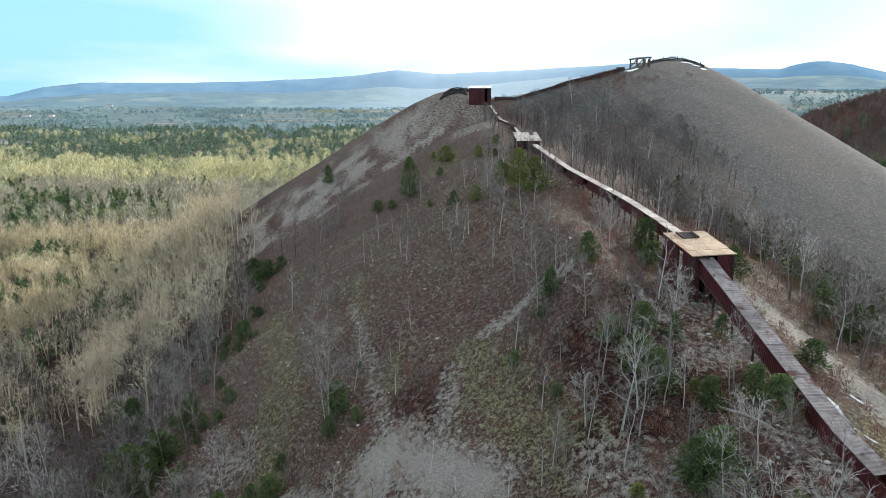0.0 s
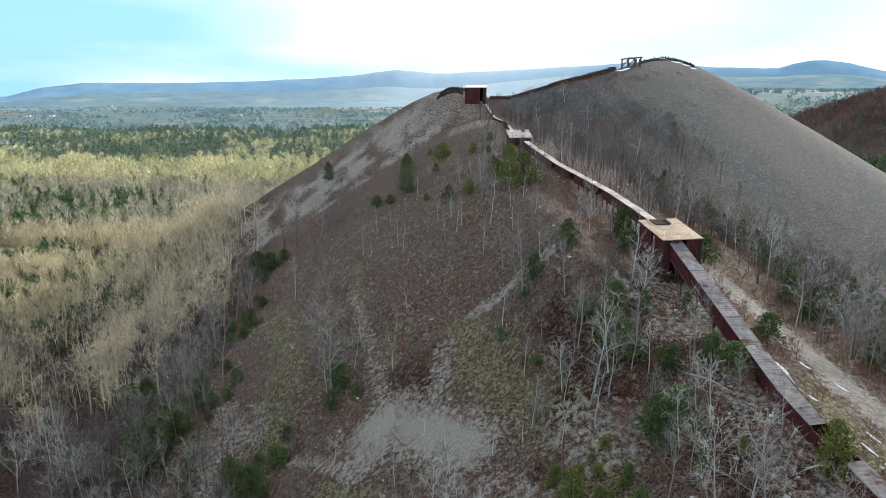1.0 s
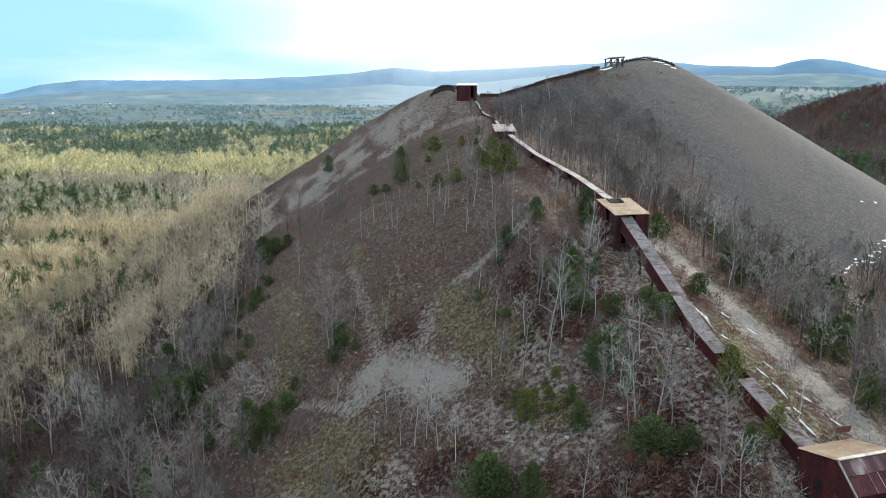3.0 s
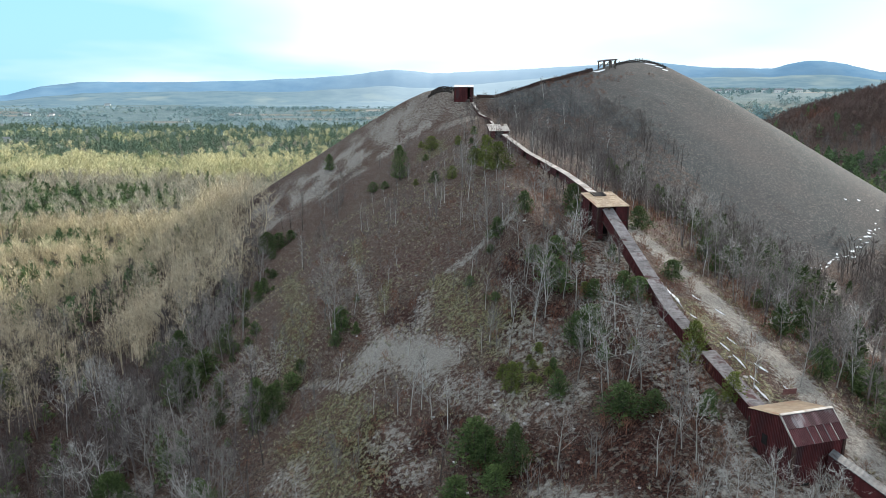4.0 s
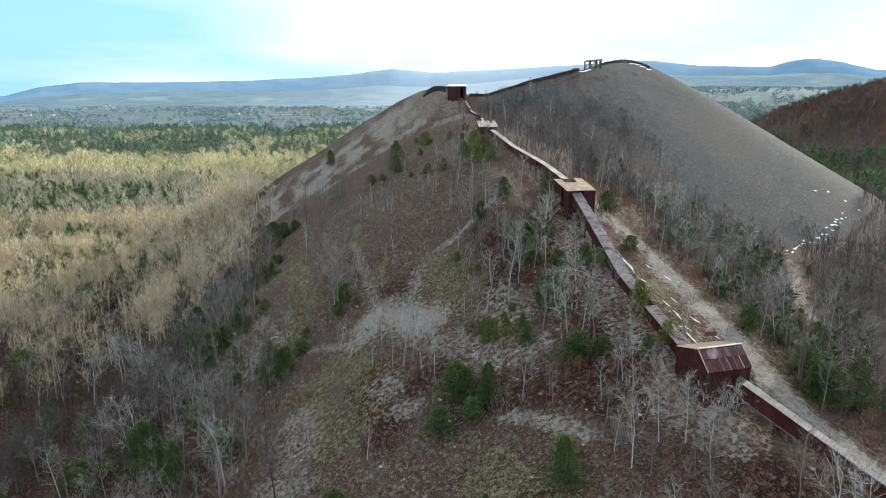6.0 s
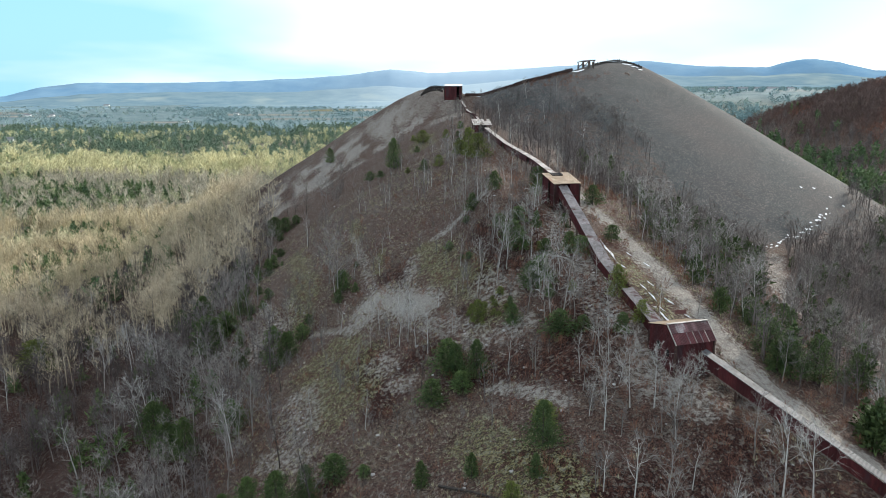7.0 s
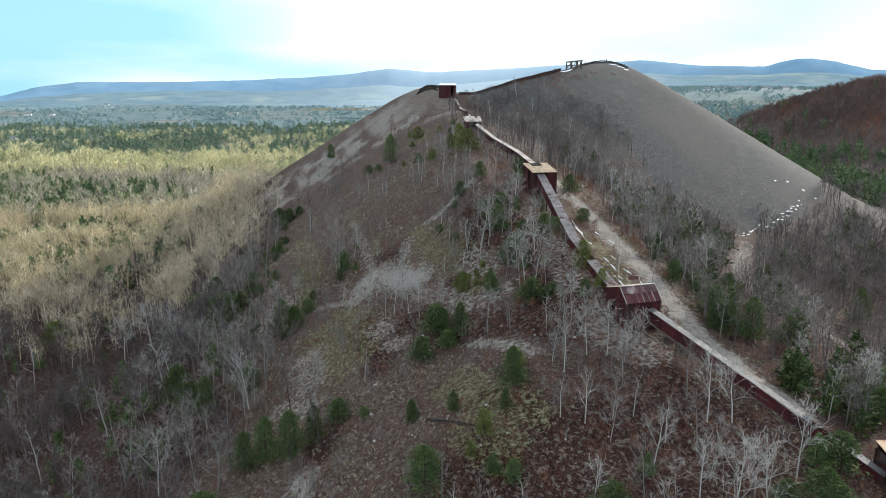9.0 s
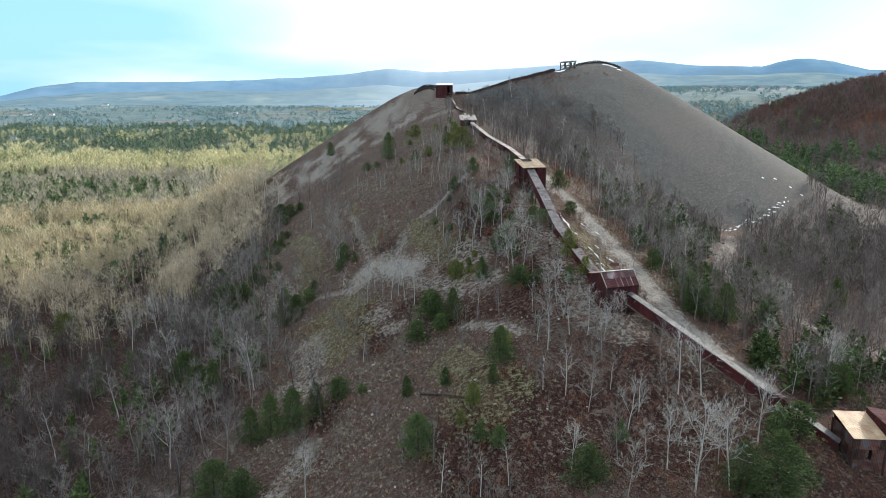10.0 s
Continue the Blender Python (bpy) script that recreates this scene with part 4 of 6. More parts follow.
def trestle(pts, label, rows=(0.8,), tall=1.5):
    """A low ruined trestle of posts and rails on the ground along pts."""
    x0, y0 = pts[0]
    h = thing("ruined_trestle", Matrix.Translation((x0, y0, z_at(x0, y0))), label, "trestle")
    run = spline([(x, y) for x, y in pts], 4)
    for k, p in enumerate(run):
        z = z_at(p[0], p[1]) - z_at(x0, y0)
        a = np.array((p[0] - x0, p[1] - y0, z))
        bar("post", (a[0], a[1], a[2] - 0.4), (a[0] + rng.uniform(-.1, .1), a[1], a[2] + rng.uniform(0.55, 1.0) * tall), 0.28, CHAR_WOOD, h)
        if k:
            for r in rows:
                j, i = rng.uniform(-0.12, 0.12, 2)
                bar("rail", (last[0], last[1], last[2] + r + j), (a[0], a[1], a[2] + r + i), 0.34, CHAR_WOOD, h, 0.34)
        last = a
    return h


trestle([(61, 217), (66, 222.5), (70, 226), (74, 228), (78, 228.5), (82, 227)], "ruined dark timber trestle bent over the heap top", (0.2, 0.6), 1.3)
trestle([(3.0, 202), (1.5, 204), (-1, 205.5), (-4, 204.5), (-6, 201)], "broken dark timber cribbing on the heap top", (0.2, 0.55, 0.9), 1.5)
trestle([(1.0, 200), (-1.5, 202), (-4, 201.5), (-7, 198.5)], "low collapsed cribbing of blackened timber", (0.2, 0.6), 1.1)

# ---- trees, brush and other plants ----
rng = np.random.default_rng(23)


class Twigs:
    """Gathers tapered tubes and leaves as triangles."""
    def __init__(self):
        self.v, self.f = [], []

    def tube(self, pts, radii, sides):
        pts = [np.asarray(p, float) for p in pts]
        start = len(self.v)
        last = len(pts) - 1
        for k, (p, r) in enumerate(zip(pts, radii)):
            d = pts[min(k + 1, last)] - pts[max(k - 1, 0)]
            d = d / (np.linalg.norm(d) + 1e-9)
            s = np.cross(d, (0.31, 0.95, 0.05))
            s = s / (np.linalg.norm(s) + 1e-9)
            u = np.cross(d, s)
            if k == last and r <= 0.004:
                self.v.append(p)
            else:
                for a in range(sides):
                    t = 2 * math.pi * a / sides
                    self.v.append(p + r * (math.cos(t) * s + math.sin(t) * u))
        for k in range(last):
            a = start + k * sides
            tip = k + 1 == last and radii[-1] <= 0.004
            for i in range(sides):
                j = (i + 1) % sides
                if tip:
                    self.f.append((a + i, a + j, a + sides))
                else:
                    self.f += [(a + i, a + j, a + sides + j), (a + i, a + sides + j, a + sides + i)]

    def leaf(self, p, d, w):
        p, d = np.asarray(p, float), np.asarray(d, float)
        s = np.cross(d, rng.normal(size=3))
        s = s / (np.linalg.norm(s) + 1e-9) * w
        k = len(self.v)
        self.v += [p - s * 0.6, p + s * 0.6, p + d * 0.6 + s, p + d]
        self.f += [(k, k + 1, k + 2), (k, k + 2, k + 3)]

    def blade(self, p, d, w):
        """A thin twig spray: one narrow triangle."""
        s = np.cross(d, rng.normal(size=3))
        s = s / (np.linalg.norm(s) + 1e-9) * w / 2
        k = len(self.v)
        self.v += [p - s, p + s, p + d]
        self.f.append((k, k + 1, k + 2))

    def arrays(self):
        return np.array(self.v, np.float32), np.array(self.f, np.int32)


def bare_shape(h, limbs, twigs, spread, lean=0.0, girth=0.011, first=0.3, detail=2, thick=1.0):
    """Trunk with limbs, and the twigs of its crown, as two sets of triangles."""
    wood, fuzz = Twigs(), Twigs()
    n = 6 if detail == 2 else 3
    bend = rng.normal(0, 0.03 * h, (n + 1, 2)).cumsum(0) * 0.7
    tilt = rng.normal(0, lean, 2)
    trunk = [np.array((bend[k, 0] * k / n + tilt[0] * h * k / n, bend[k, 1] * k / n + tilt[1] * h * k / n, h * k / n)) for k in range(n + 1)]
    trunk[0][2] = -0.35
    r0 = girth * h
    wood.tube(trunk, [max(r0 * (1 - k / n) ** 0.8, 0.004 if k == n else 0.012) for k in range(n + 1)], 5 if detail == 2 else 3)
    turn = rng.uniform(0, 6.28)
    for i in range(limbs):
        u = first + (0.97 - first) * (i + rng.uniform(0, 1)) / limbs
        k = min(int(u * n), n - 1)
        p = trunk[k] + (trunk[k + 1] - trunk[k]) * (u * n - k)
        turn += 2.4 + rng.normal(0, 0.35)
        rise = rng.uniform(0.15, 0.95) + 0.45 * u
        length = h * (spread * (1.05 - u) + 0.10) * rng.uniform(0.7, 1.25)
        d = np.array((math.cos(turn) * math.cos(rise), math.sin(turn) * math.cos(rise), math.sin(rise)))
        mid = p + d * length * 0.5
        end = mid + (d * 0.8 + np.array((rng.normal(0, .3), rng.normal(0, .3), 0.30))) * length * 0.5
        rl = max(r0 * 0.46 * (1.1 - u), 0.020) * thick
        wood.tube([p, mid, end], [rl, rl * 0.6, 0.004], 3)
        if detail == 2:
            for t in (0.35, 0.6, 0.8):
                q = p + (mid - p) * min(t * 2, 1) + (end - mid) * max(t * 2 - 1, 0)
                e = d * 0.6 + rng.normal(0, 0.45, 3) + np.array((0, 0, 0.25))
                e = e / np.linalg.norm(e) * length * rng.uniform(0.3, 0.5)
                bow = q + e * 0.5 + rng.normal(0, 0.05, 3) * length
                wood.tube([q, bow, q + e + np.array((0, 0, 0.06 * length))], [rl * 0.45, rl * 0.3, 0.003], 3)
                for _ in range(4):
                    f = e * 0.5 + rng.normal(0, 0.4, 3) * np.linalg.norm(e)
                    fuzz.blade(q + e * rng.uniform(0.3, 1.0), f, 0.026 * thick)
        for j in range(twigs):
            t = rng.uniform(0.25, 1.0)
            q = p + (mid - p) * min(t * 2, 1) + (end - mid) * max(t * 2 - 1, 0)
            e = d * 0.55 + rng.normal(0, 0.55, 3) + np.array((0, 0, 0.35))
            e = e / np.linalg.norm(e) * length * rng.uniform(0.22, 0.5)
            fuzz.blade(q, e, 0.042 * thick)
            if detail == 2:
                for _ in range(3):
                    f = e * 0.35 + rng.normal(0, 0.30, 3) * np.linalg.norm(e) + np.array((0, 0, 0.12))
                    fuzz.blade(q + e * rng.uniform(0.3, 0.9), f * rng.uniform(0.6, 1.1), 0.027 * thick)
    return wood.arrays(), fuzz.arrays()


def fuzzy_shape(h, wide, blades, length, w, low=0.35, up=1.0):
    """A distant leafless tree: trunk, and a crown of thin upright sprays."""
    t = Twigs()
    t.tube([(0, 0, -0.4), (rng.normal(0, .1), 0, h * 0.5), (rng.normal(0, .3), rng.normal(0, .3), h * 0.97)], [0.014 * h, 0.009 * h, 0.004], 3)
    for _ in range(blades):
        u = low + (1 - low) * rng.uniform(0, 1) ** 0.8
        a, r = rng.uniform(0, 6.28), wide * math.sin(math.pi * min(1, (u - low) / (1 - low) * 0.85 + 0.12)) * math.sqrt(rng.uniform(0.05, 1))
        d = np.array((math.cos(a) * 0.55, math.sin(a) * 0.55, up)) + rng.normal(0, 0.28 + 0.3 * (1 - up), 3)
        t.blade(np.array((r * math.cos(a), r * math.sin(a), u * h - length * 0.5)), d / np.linalg.norm(d) * length * rng.uniform(0.6, 1.3), w)
    return t.arrays()


def needle_shape(h, wide, clumps, size, low=0.06, power=0.75, detail=2):
    """Trunk and needle-clump crown of a pine or juniper with an uneven outline."""
    wood, crown = Twigs(), Twigs()
    wood.tube([(0, 0, -0.3), (0, 0, h * 0.55), (rng.normal(0, .05), 0, h * 0.96)], [0.022 * h, 0.012 * h, 0.004], 5 if detail == 2 else 3)
    lobes = rng.uniform(0, 6.28, 4)
    for i in range(clumps):
        u = low + (1 - low) * rng.uniform(0, 1) ** 1.25
        a = rng.uniform(0, 6.28)
        r = wide * (1 - u) ** power * (0.76 + 0.26 * math.sin(2 * a + lobes[0] + 6 * u) + 0.24 * math.sin(5 * a + lobes[1] - 14 * u) + 0.14 * math.sin(30 * u + lobes[2])) * rng.uniform(0.35, 1.08) + 0.05
        p = np.array((r * math.cos(a), r * math.sin(a), u * h))
        out = np.array((math.cos(a), math.sin(a), 0.35 + 1.3 * u ** 2))
        out = out / np.linalg.norm(out)
        if detail == 1:
            crown.blade(p, (out + rng.normal(0, 0.5, 3)) * size * rng.uniform(0.5, 1.1), size * 0.75)
            continue
        for k in range(2):
            d = out + rng.normal(0, 0.55, 3)
            crown.leaf(p, d / np.linalg.norm(d) * size * rng.uniform(0.6, 1.5), size * 0.24)
    return wood.arrays(), crown.arrays()


def merge(parts_):
    vs, fs, k = [], [], 0
    for v, f in parts_:
        vs.append(v)
        fs.append(f + k)
        k += len(v)
    return np.concatenate(vs), np.concatenate(fs)


def strew(name, shapes, xy, scales, mat, label, category, sink=0.0, zs=None):
    """One object of many plants: each a turned and scaled copy of one of the shapes."""
    xy = np.asarray(xy, float)
    z = height(xy[:, 0], xy[:, 1]) if zs is None else zs
    vs, fs, base = [], [], 0
    pick, turn = rng.integers(0, len(shapes), len(xy)), rng.uniform(0, 6.28, len(xy))
    for k, (v, f) in enumerate(shapes):
        at = np.nonzero(pick == k)[0]
        if not len(at):
            continue
        c, s, sc = np.cos(turn[at])[:, None], np.sin(turn[at])[:, None], np.asarray(scales)[at][:, None]
        wide = sc * rng.uniform(0.85, 1.2, sc.shape)
        x = (v[None, :, 0] * c - v[None, :, 1] * s) * wide + xy[at, 0][:, None]
        y = (v[None, :, 0] * s + v[None, :, 1] * c) * wide + xy[at, 1][:, None]
        zz = v[None, :, 2] * sc + z[at][:, None] - sink
        vs.append(np.stack([x, y, zz], -1).reshape(-1, 3))
        fs.append((f[None] + (np.arange(len(at)) * len(v))[:, None, None] + base).reshape(-1, 3))
        base += len(at) * len(v)
    ob = new(name, quick_mesh(name, np.concatenate(vs), np.concatenate(fs), mat))
    return tagged(ob, label, category, kind="stuff")


def sow(n, x0, x1, y0, y1, keep, gap=0.0):
    """Up to n random places in a rectangle where keep(x, y) exceeds chance."""
    x, y = rng.uniform(x0, x1, n), rng.uniform(y0, y1, n)
    ok = rng.uniform(0, 1, n) < keep(x, y)
    p = np.stack([x[ok], y[ok]], 1)
    if gap and len(p):
        out = []
        for q in p:
            if all((q[0] - o[0]) ** 2 + (q[1] - o[1]) ** 2 > gap * gap for o in out[-400:]):
                out.append(q)
        p = np.array(out)
    return p


# plan of what must stay clear
GALLERY_LINE = [(22, 60), (22.05, 53.4), (24.4, 31), (27.9, 15), (30.75, 9.8), (50.7, -8.9), (56, -12)]
GALLERY_UP = [(22, 59), (20.3, 77), (16.5, 104), (12.5, 128), (8.5, 194)]


def clear_of_works(x, y, r=2.0):
    d = np.minimum(near_line(x, y, GALLERY_LINE), near_line(x, y, GALLERY_UP))
    d = np.minimum(d, np.hypot(x - 22.2, y - 56) - 2.5)
    d = np.minimum(d, np.hypot(x - 29, y - 12.2) - 2.6)
    d = np.minimum(d, np.hypot(x - 54, y + 10) - 4)
    road = np.minimum(np.minimum(near_line(x, y, ROAD) - 1.6, near_line(x, y, VALLEY_ROAD) - 1.8), near_line(x, y, LOW_TRACK) - 1.2)
    return (np.minimum(d, road + 0.6) > r).astype(float)


def crest_x(y):
    return np.interp(y, [s[1] for s in CREST_LONG], [s[0] for s in CREST_LONG])


def wooded_left(x, y):
    """Nearness of the woods at the foot of the long heap, 0 to 1."""
    edge = np.interp(y, [-40, -4, 22, 40, 53, 78, 100, 118, 150, 180, 240], [-20, -23, -25.5, -27, -32, -41, -44, -46, -55, -62, -100])
    return sstep(4, -8, x - edge + 5 * (vnoise(x, y, 12, 71, 2) - 0.5))


def wooded_right(x, y):
    return sstep(0, 1.2, tree_line(x, y)) * sstep(8, 16, x - crest_x(y))


# single bare trees
BARE_KINDS, WHOLE_TREES = [], []
for h0, limbs, twigs, spread, lean, bark, twig, word in (
        (7.0, 13, 7, 0.50, 0.07, BARK_GREY, TWIG_GREY, "leafless grey-barked tree with a fine twiggy crown"),
        (6.5, 12, 7, 0.58, 0.09, BARK_GREY, TWIG_PALE, "leafless spreading tree with pale twigs"),
        (8.5, 12, 6, 0.32, 0.07, BARK_PALE, TWIG_GREY, "slender leafless birch with pale bark"),
        (6.0, 11, 7, 0.58, 0.10, BARK_PALE, TWIG_PALE, "pale leafless tree with spreading limbs"),
        (9.5, 14, 8, 0.20, 0.02, BARK_DARK, TWIG_GREY, "tall slender leafless tree with a dark trunk"),
        (5.0, 10, 4, 0.24, 0.06, BARK_PALE, TWIG_GREY, "young leafless tree with thin upright branches"),
        (8.0, 14, 7, 0.42, 0.07, BARK_GREY, TWIG_GREY, "leafless tree with many grey limbs")):
    (wv, wf), (cv, cf) = bare_shape(h0, limbs, twigs, spread, lean, first=0.28, thick=1.2 if h0 > 7.5 else 0.85)
    BARE_KINDS.append((h0, quick_mesh("trunk", wv, wf, bark), quick_mesh("crown", cv, cf, twig), word))
    WHOLE_TREES.append(merge([(wv / h0, wf), (cv / h0, cf)]))


def bare_tree(kind, x, y, h, lean=0.0):
    h0, trunk, crown, word = BARE_KINDS[kind]
    t = new("bare_tree")
    s = h / h0
    t.matrix_world = pose(x, y, z_at(x, y), rng.uniform(-2, 2) + lean, rng.uniform(-2, 2), rng.uniform(0, 360)) @ Matrix.Diagonal((s, s, s, 1))
    part("trunk", trunk, None, t)
    part("crown", crown, None, t)
    return tagged(t, word, "tree", "bare trees")


for kind, x, y, h in (
        (6, -17.1, 57.7, 11.5), (6, -37.5, 76.9, 11.4), (4, -43.2, 89.9, 11.3), (4, -44.6, 114.2, 11.5), (4, -38.3, 135.0, 10.2), (4, -42.4, 139.1, 8.1),
        (4, -46.7, 147.2, 6.4), (4, -53.9, 153.7, 6.2), (6, -32.9, 136.2, 7.9), (6, -35.8, 147.7, 8.3), (0, -30.1, 143.3, 6.5), (5, -32.2, 105.1, 8.0),
        (6, -19.9, 68.4, 9.1), (5, -3.3, 83.5, 4.1), (3, -4.1, 30.6, 5.7), (3, -2.9, 30.8, 5.7), (3, -1.6, 28.4, 5.2), (3, 0.1, 26.0, 5.4),
        (3, 3.4, 27.8, 3.4), (5, -5.6, 31.5, 4.3), (5, -7.6, 37.6, 3.8), (5, -8.6, 33.5, 3.7), (4, -0.6, 19.5, 6.3), (0, 8.2, 67.5, 5.8),):
    bare_tree(kind, x, y, h)
for kind, x, y, h in (
        (0, 6.2, 64.9, 5.7), (0, 4.3, 65.4, 5.7), (6, 9.5, 48.6, 5.7), (0, 9.7, 41.5, 6.1), (0, 11.3, 35.2, 6.5), (0, 13.7, 37.3, 5.9),
        (5, 7.0, 32.9, 4.2), (5, 5.0, 36.7, 4.4), (5, 9.8, 33.4, 5.6), (1, 16.0, 22.4, 7.6), (1, 16.8, 20.3, 9.0), (0, 15.4, 26.1, 5.9),
        (0, 18.8, 21.3, 6.3), (0, 22.8, 28.1, 5.4), (1, 21.5, 8.8, 6.1), (3, 21.8, 5.2, 6.4), (1, 19.1, 4.0, 6.8), (0, 20.4, 13.9, 5.3),
        (5, 17.7, 11.7, 5.1), (3, 26.2, 4.1, 4.9), (1, 27.9, 4.8, 6.1), (2, 17.3, 4.1, 4.2), (5, 29.0, 20.1, 5.1), (0, 29.9, 24.3, 4.0),):
    bare_tree(kind, x, y, h)
for kind, x, y, h in (
        (0, 40.3, 25.8, 7.3), (2, 48.8, 39.3, 6.9), (0, 40.2, 37.6, 7.3), (1, 37.6, 32.6, 5.7), (0, 39.8, 45.0, 6.0), (0, 37.0, 44.2, 5.1),
        (0, 41.3, 12.8, 5.9), (3, -73.5, 78.9, 11.5), (1, -46.8, 40.7, 11.4), (1, -52.2, 60.7, 11.0), (3, -70.9, 88.4, 9.6), (4, -22.6, 35.4, 10.0),
        (0, -24.7, 26.9, 9.9), (5, -42.0, 55.5, 8.1), (4, -42.2, 58.7, 10.3), (0, -38.3, 43.3, 9.2), (6, -44.1, 48.9, 8.9), (4, -30.6, 31.3, 11.5),
        (0, -30.4, 37.7, 9.4), (6, -100.5, 99.3, 11.5), (0, -116.1, 143.4, 11.5), (2, -89.6, 118.4, 11.5), (2, -106.7, 135.7, 11.5), (2, -61.4, 113.4, 11.5),):
    bare_tree(kind, x, y, h)
for kind, x, y, h in (
        (2, -138.4, 168.9, 11.5), (0, -53.6, 43.5, 10.1), (5, -7.4, 16.1, 5.0), (1, -25.9, 56.0, 6.7), (1, -30.5, 59.2, 4.9), (5, -15.6, 23.7, 4.9),
        (1, 50.3, 97.4, 7.7), (0, 65.4, 133.4, 8.1), (2, 57.0, 126.5, 9.2), (0, 25.3, 77.1, 6.3), (0, 49.0, 149.3, 8.4), (2, 51.8, 140.7, 9.8),
        (2, 46.1, 159.9, 7.1), (2, 28.6, 156.9, 6.8), (0, 26.2, 165.6, 7.1), (0, 34.6, 151.5, 7.5), (5, -0.7, 87.7, 4.5), (5, -11.4, 93.5, 4.8),
        (5, -17.1, 112.9, 5.4), (5, -18.4, 101.7, 6.3), (0, 40.9, 182.1, 7.7), (2, -99.9, 84.6, 11.5), (5, -68.2, 34.1, 11.5), (3, -53.4, 63.8, 8.3),):
    bare_tree(kind, x, y, h)
for kind, x, y, h in (
        (3, -65.8, 76.8, 11.5), (3, -36.1, 10.3, 9.5), (3, -26.7, 23.7, 9.0), (2, -47.0, 43.3, 9.7), (6, -39.3, 41.1, 11.5), (5, -58.2, 39.5, 11.2),
        (6, -24.7, 2.2, 9.3), (4, -18.4, 16.8, 9.2), (4, -11.7, 4.1, 10.5), (3, 18.6, -15.7, 5.2), (5, 16.9, -5.1, 4.9), (2, 19.5, -5.9, 7.0),
        (3, 28.9, -15.4, 7.3), (3, 31.1, -17.9, 9.9), (5, 27.8, -7.8, 5.7), (3, 36.2, -4.7, 7.5), (3, 33.3, -4.9, 8.1), (3, 40.3, -11.4, 8.7),
        (5, 25.2, -4.4, 5.1), (3, 34.8, -17.6, 9.4), (1, 34.9, -14.1, 6.2), (0, 27.4, 5.6, 5.5), (3, -11.5, -9.3, 6.6), (6, -48.5, 27.8, 9.0),):
    bare_tree(kind, x, y, h)
for kind, x, y, h in (
        (5, -51.6, 15.5, 9.6), (6, -66.0, 23.1, 10.8), (6, -112.2, 92.5, 11.5), (5, 8.8, -17.7, 5.0), (5, 11.8, -17.1, 5.1), (5, 4.7, -16.1, 5.1),
        (1, 23.9, -18.6, 5.8), (3, 59.4, 8.9, 8.5), (0, 71.2, 23.4, 8.7), (1, 59.8, 22.0, 8.2), (0, 86.3, 39.8, 10.2), (0, 34.7, 22.5, 5.5),
        (0, 67.9, 58.0, 10.5), (6, 82.5, 78.7, 11.5), (0, 106.4, 99.7, 11.5), (6, 129.8, 123.8, 11.5), (6, -19.8, 64.3, 8.9), (1, -28.9, 55.8, 6.9),
        (6, -22.1, 85.4, 6.2), (6, -47.9, 103.6, 9.8), (6, -44.1, 112.7, 9.2), (4, -31.3, 101.9, 6.4), (0, -39.1, 70.3, 9.7), (2, -56.4, 100.3, 11.0),):
    bare_tree(kind, x, y, h)
for kind, x, y, h in (
        (2, 10.2, 36.1, 8.3), (1, 15.2, 42.0, 7.3), (2, 11.7, 37.4, 6.8), (1, 19.1, 38.0, 4.9), (3, 15.1, 36.8, 4.3), (0, 9.7, 43.2, 5.4),
        (0, 8.5, 54.8, 4.2), (0, 5.7, 54.8, 7.4), (1, 17.7, 32.0, 4.5), (3, 15.4, 28.8, 4.7), (3, 18.3, 30.4, 5.2), (0, 20.7, 31.6, 4.5),
        (5, 7.8, 37.1, 4.2), (5, 4.0, 35.5, 3.4), (5, 1.4, 35.9, 3.4), (6, -80.4, 93.8, 10.9), (6, -70.6, 90.3, 9.1), (5, -9.4, 56.7, 3.4),
        (5, -14.4, 66.1, 5.1), (5, -16.5, 98.0, 4.2), (5, -10.2, 88.9, 4.6), (5, -2.3, 92.9, 3.9), (4, 38.9, 51.5, 5.4), (5, 35.6, 52.1, 5.8),):
    bare_tree(kind, x, y, h)
for kind, x, y, h in (
        (2, 53.5, 93.6, 7.3),):
    bare_tree(kind, x, y, h)
zones = (
    (26, 6, 33, -20, 62, lambda x, y: clear_of_works(x, y, 3.0) * np.where(y < 15, sstep(17, 22, x), 0.15 + 0.85 * sstep(7, 15, x)), (0, 1, 6, 5, 0, 3), 4.0, 7.0, 2.2),
    (52, 37, 64, -12, 105, lambda x, y: clear_of_works(x, y, 1.8) * wooded_right(x, y), (0, 1, 3, 2, 6), 5.0, 8.5, 2.6),
    (34, -20, 14, 30, 125, lambda x, y: 0.25 + 0.75 * (vnoise(x, y, 16, 81, 2) > 0.55), (5, 5, 5, 2), 2.8, 5.5, 1.2),
    (32, 2, 40, 78, 186, lambda x, y: clear_of_works(x, y, 1.5), (0, 2, 5, 4, 6), 4.5, 8.5, 2.0))
for count, x0, x1, y0, y1, keep, kinds, h_low, h_high, gap in zones:
    for x, y in sow(count * 12, x0, x1, y0, y1, keep, gap)[:count]:
        bare_tree(kinds[rng.integers(0, len(kinds))], x, y, rng.uniform(h_low, h_high))

left_trees = np.concatenate([
    sow(3000, -58, -22, 15, 150, lambda x, y: wooded_left(x - 1, y) * (1 - wooded_left(x + 12, y)), 2.2)[:90],
    sow(3000, -105, -24, -35, 75, lambda x, y: wooded_left(x, y), 3.0)[:80]])
strew("edge_trees", [WHOLE_TREES[k] for k in (0, 2, 4, 6)], left_trees, rng.uniform(5.5, 9.5, len(left_trees)), TWIG_GREY, "leafless grey trees along the edge of the woods", "woods")
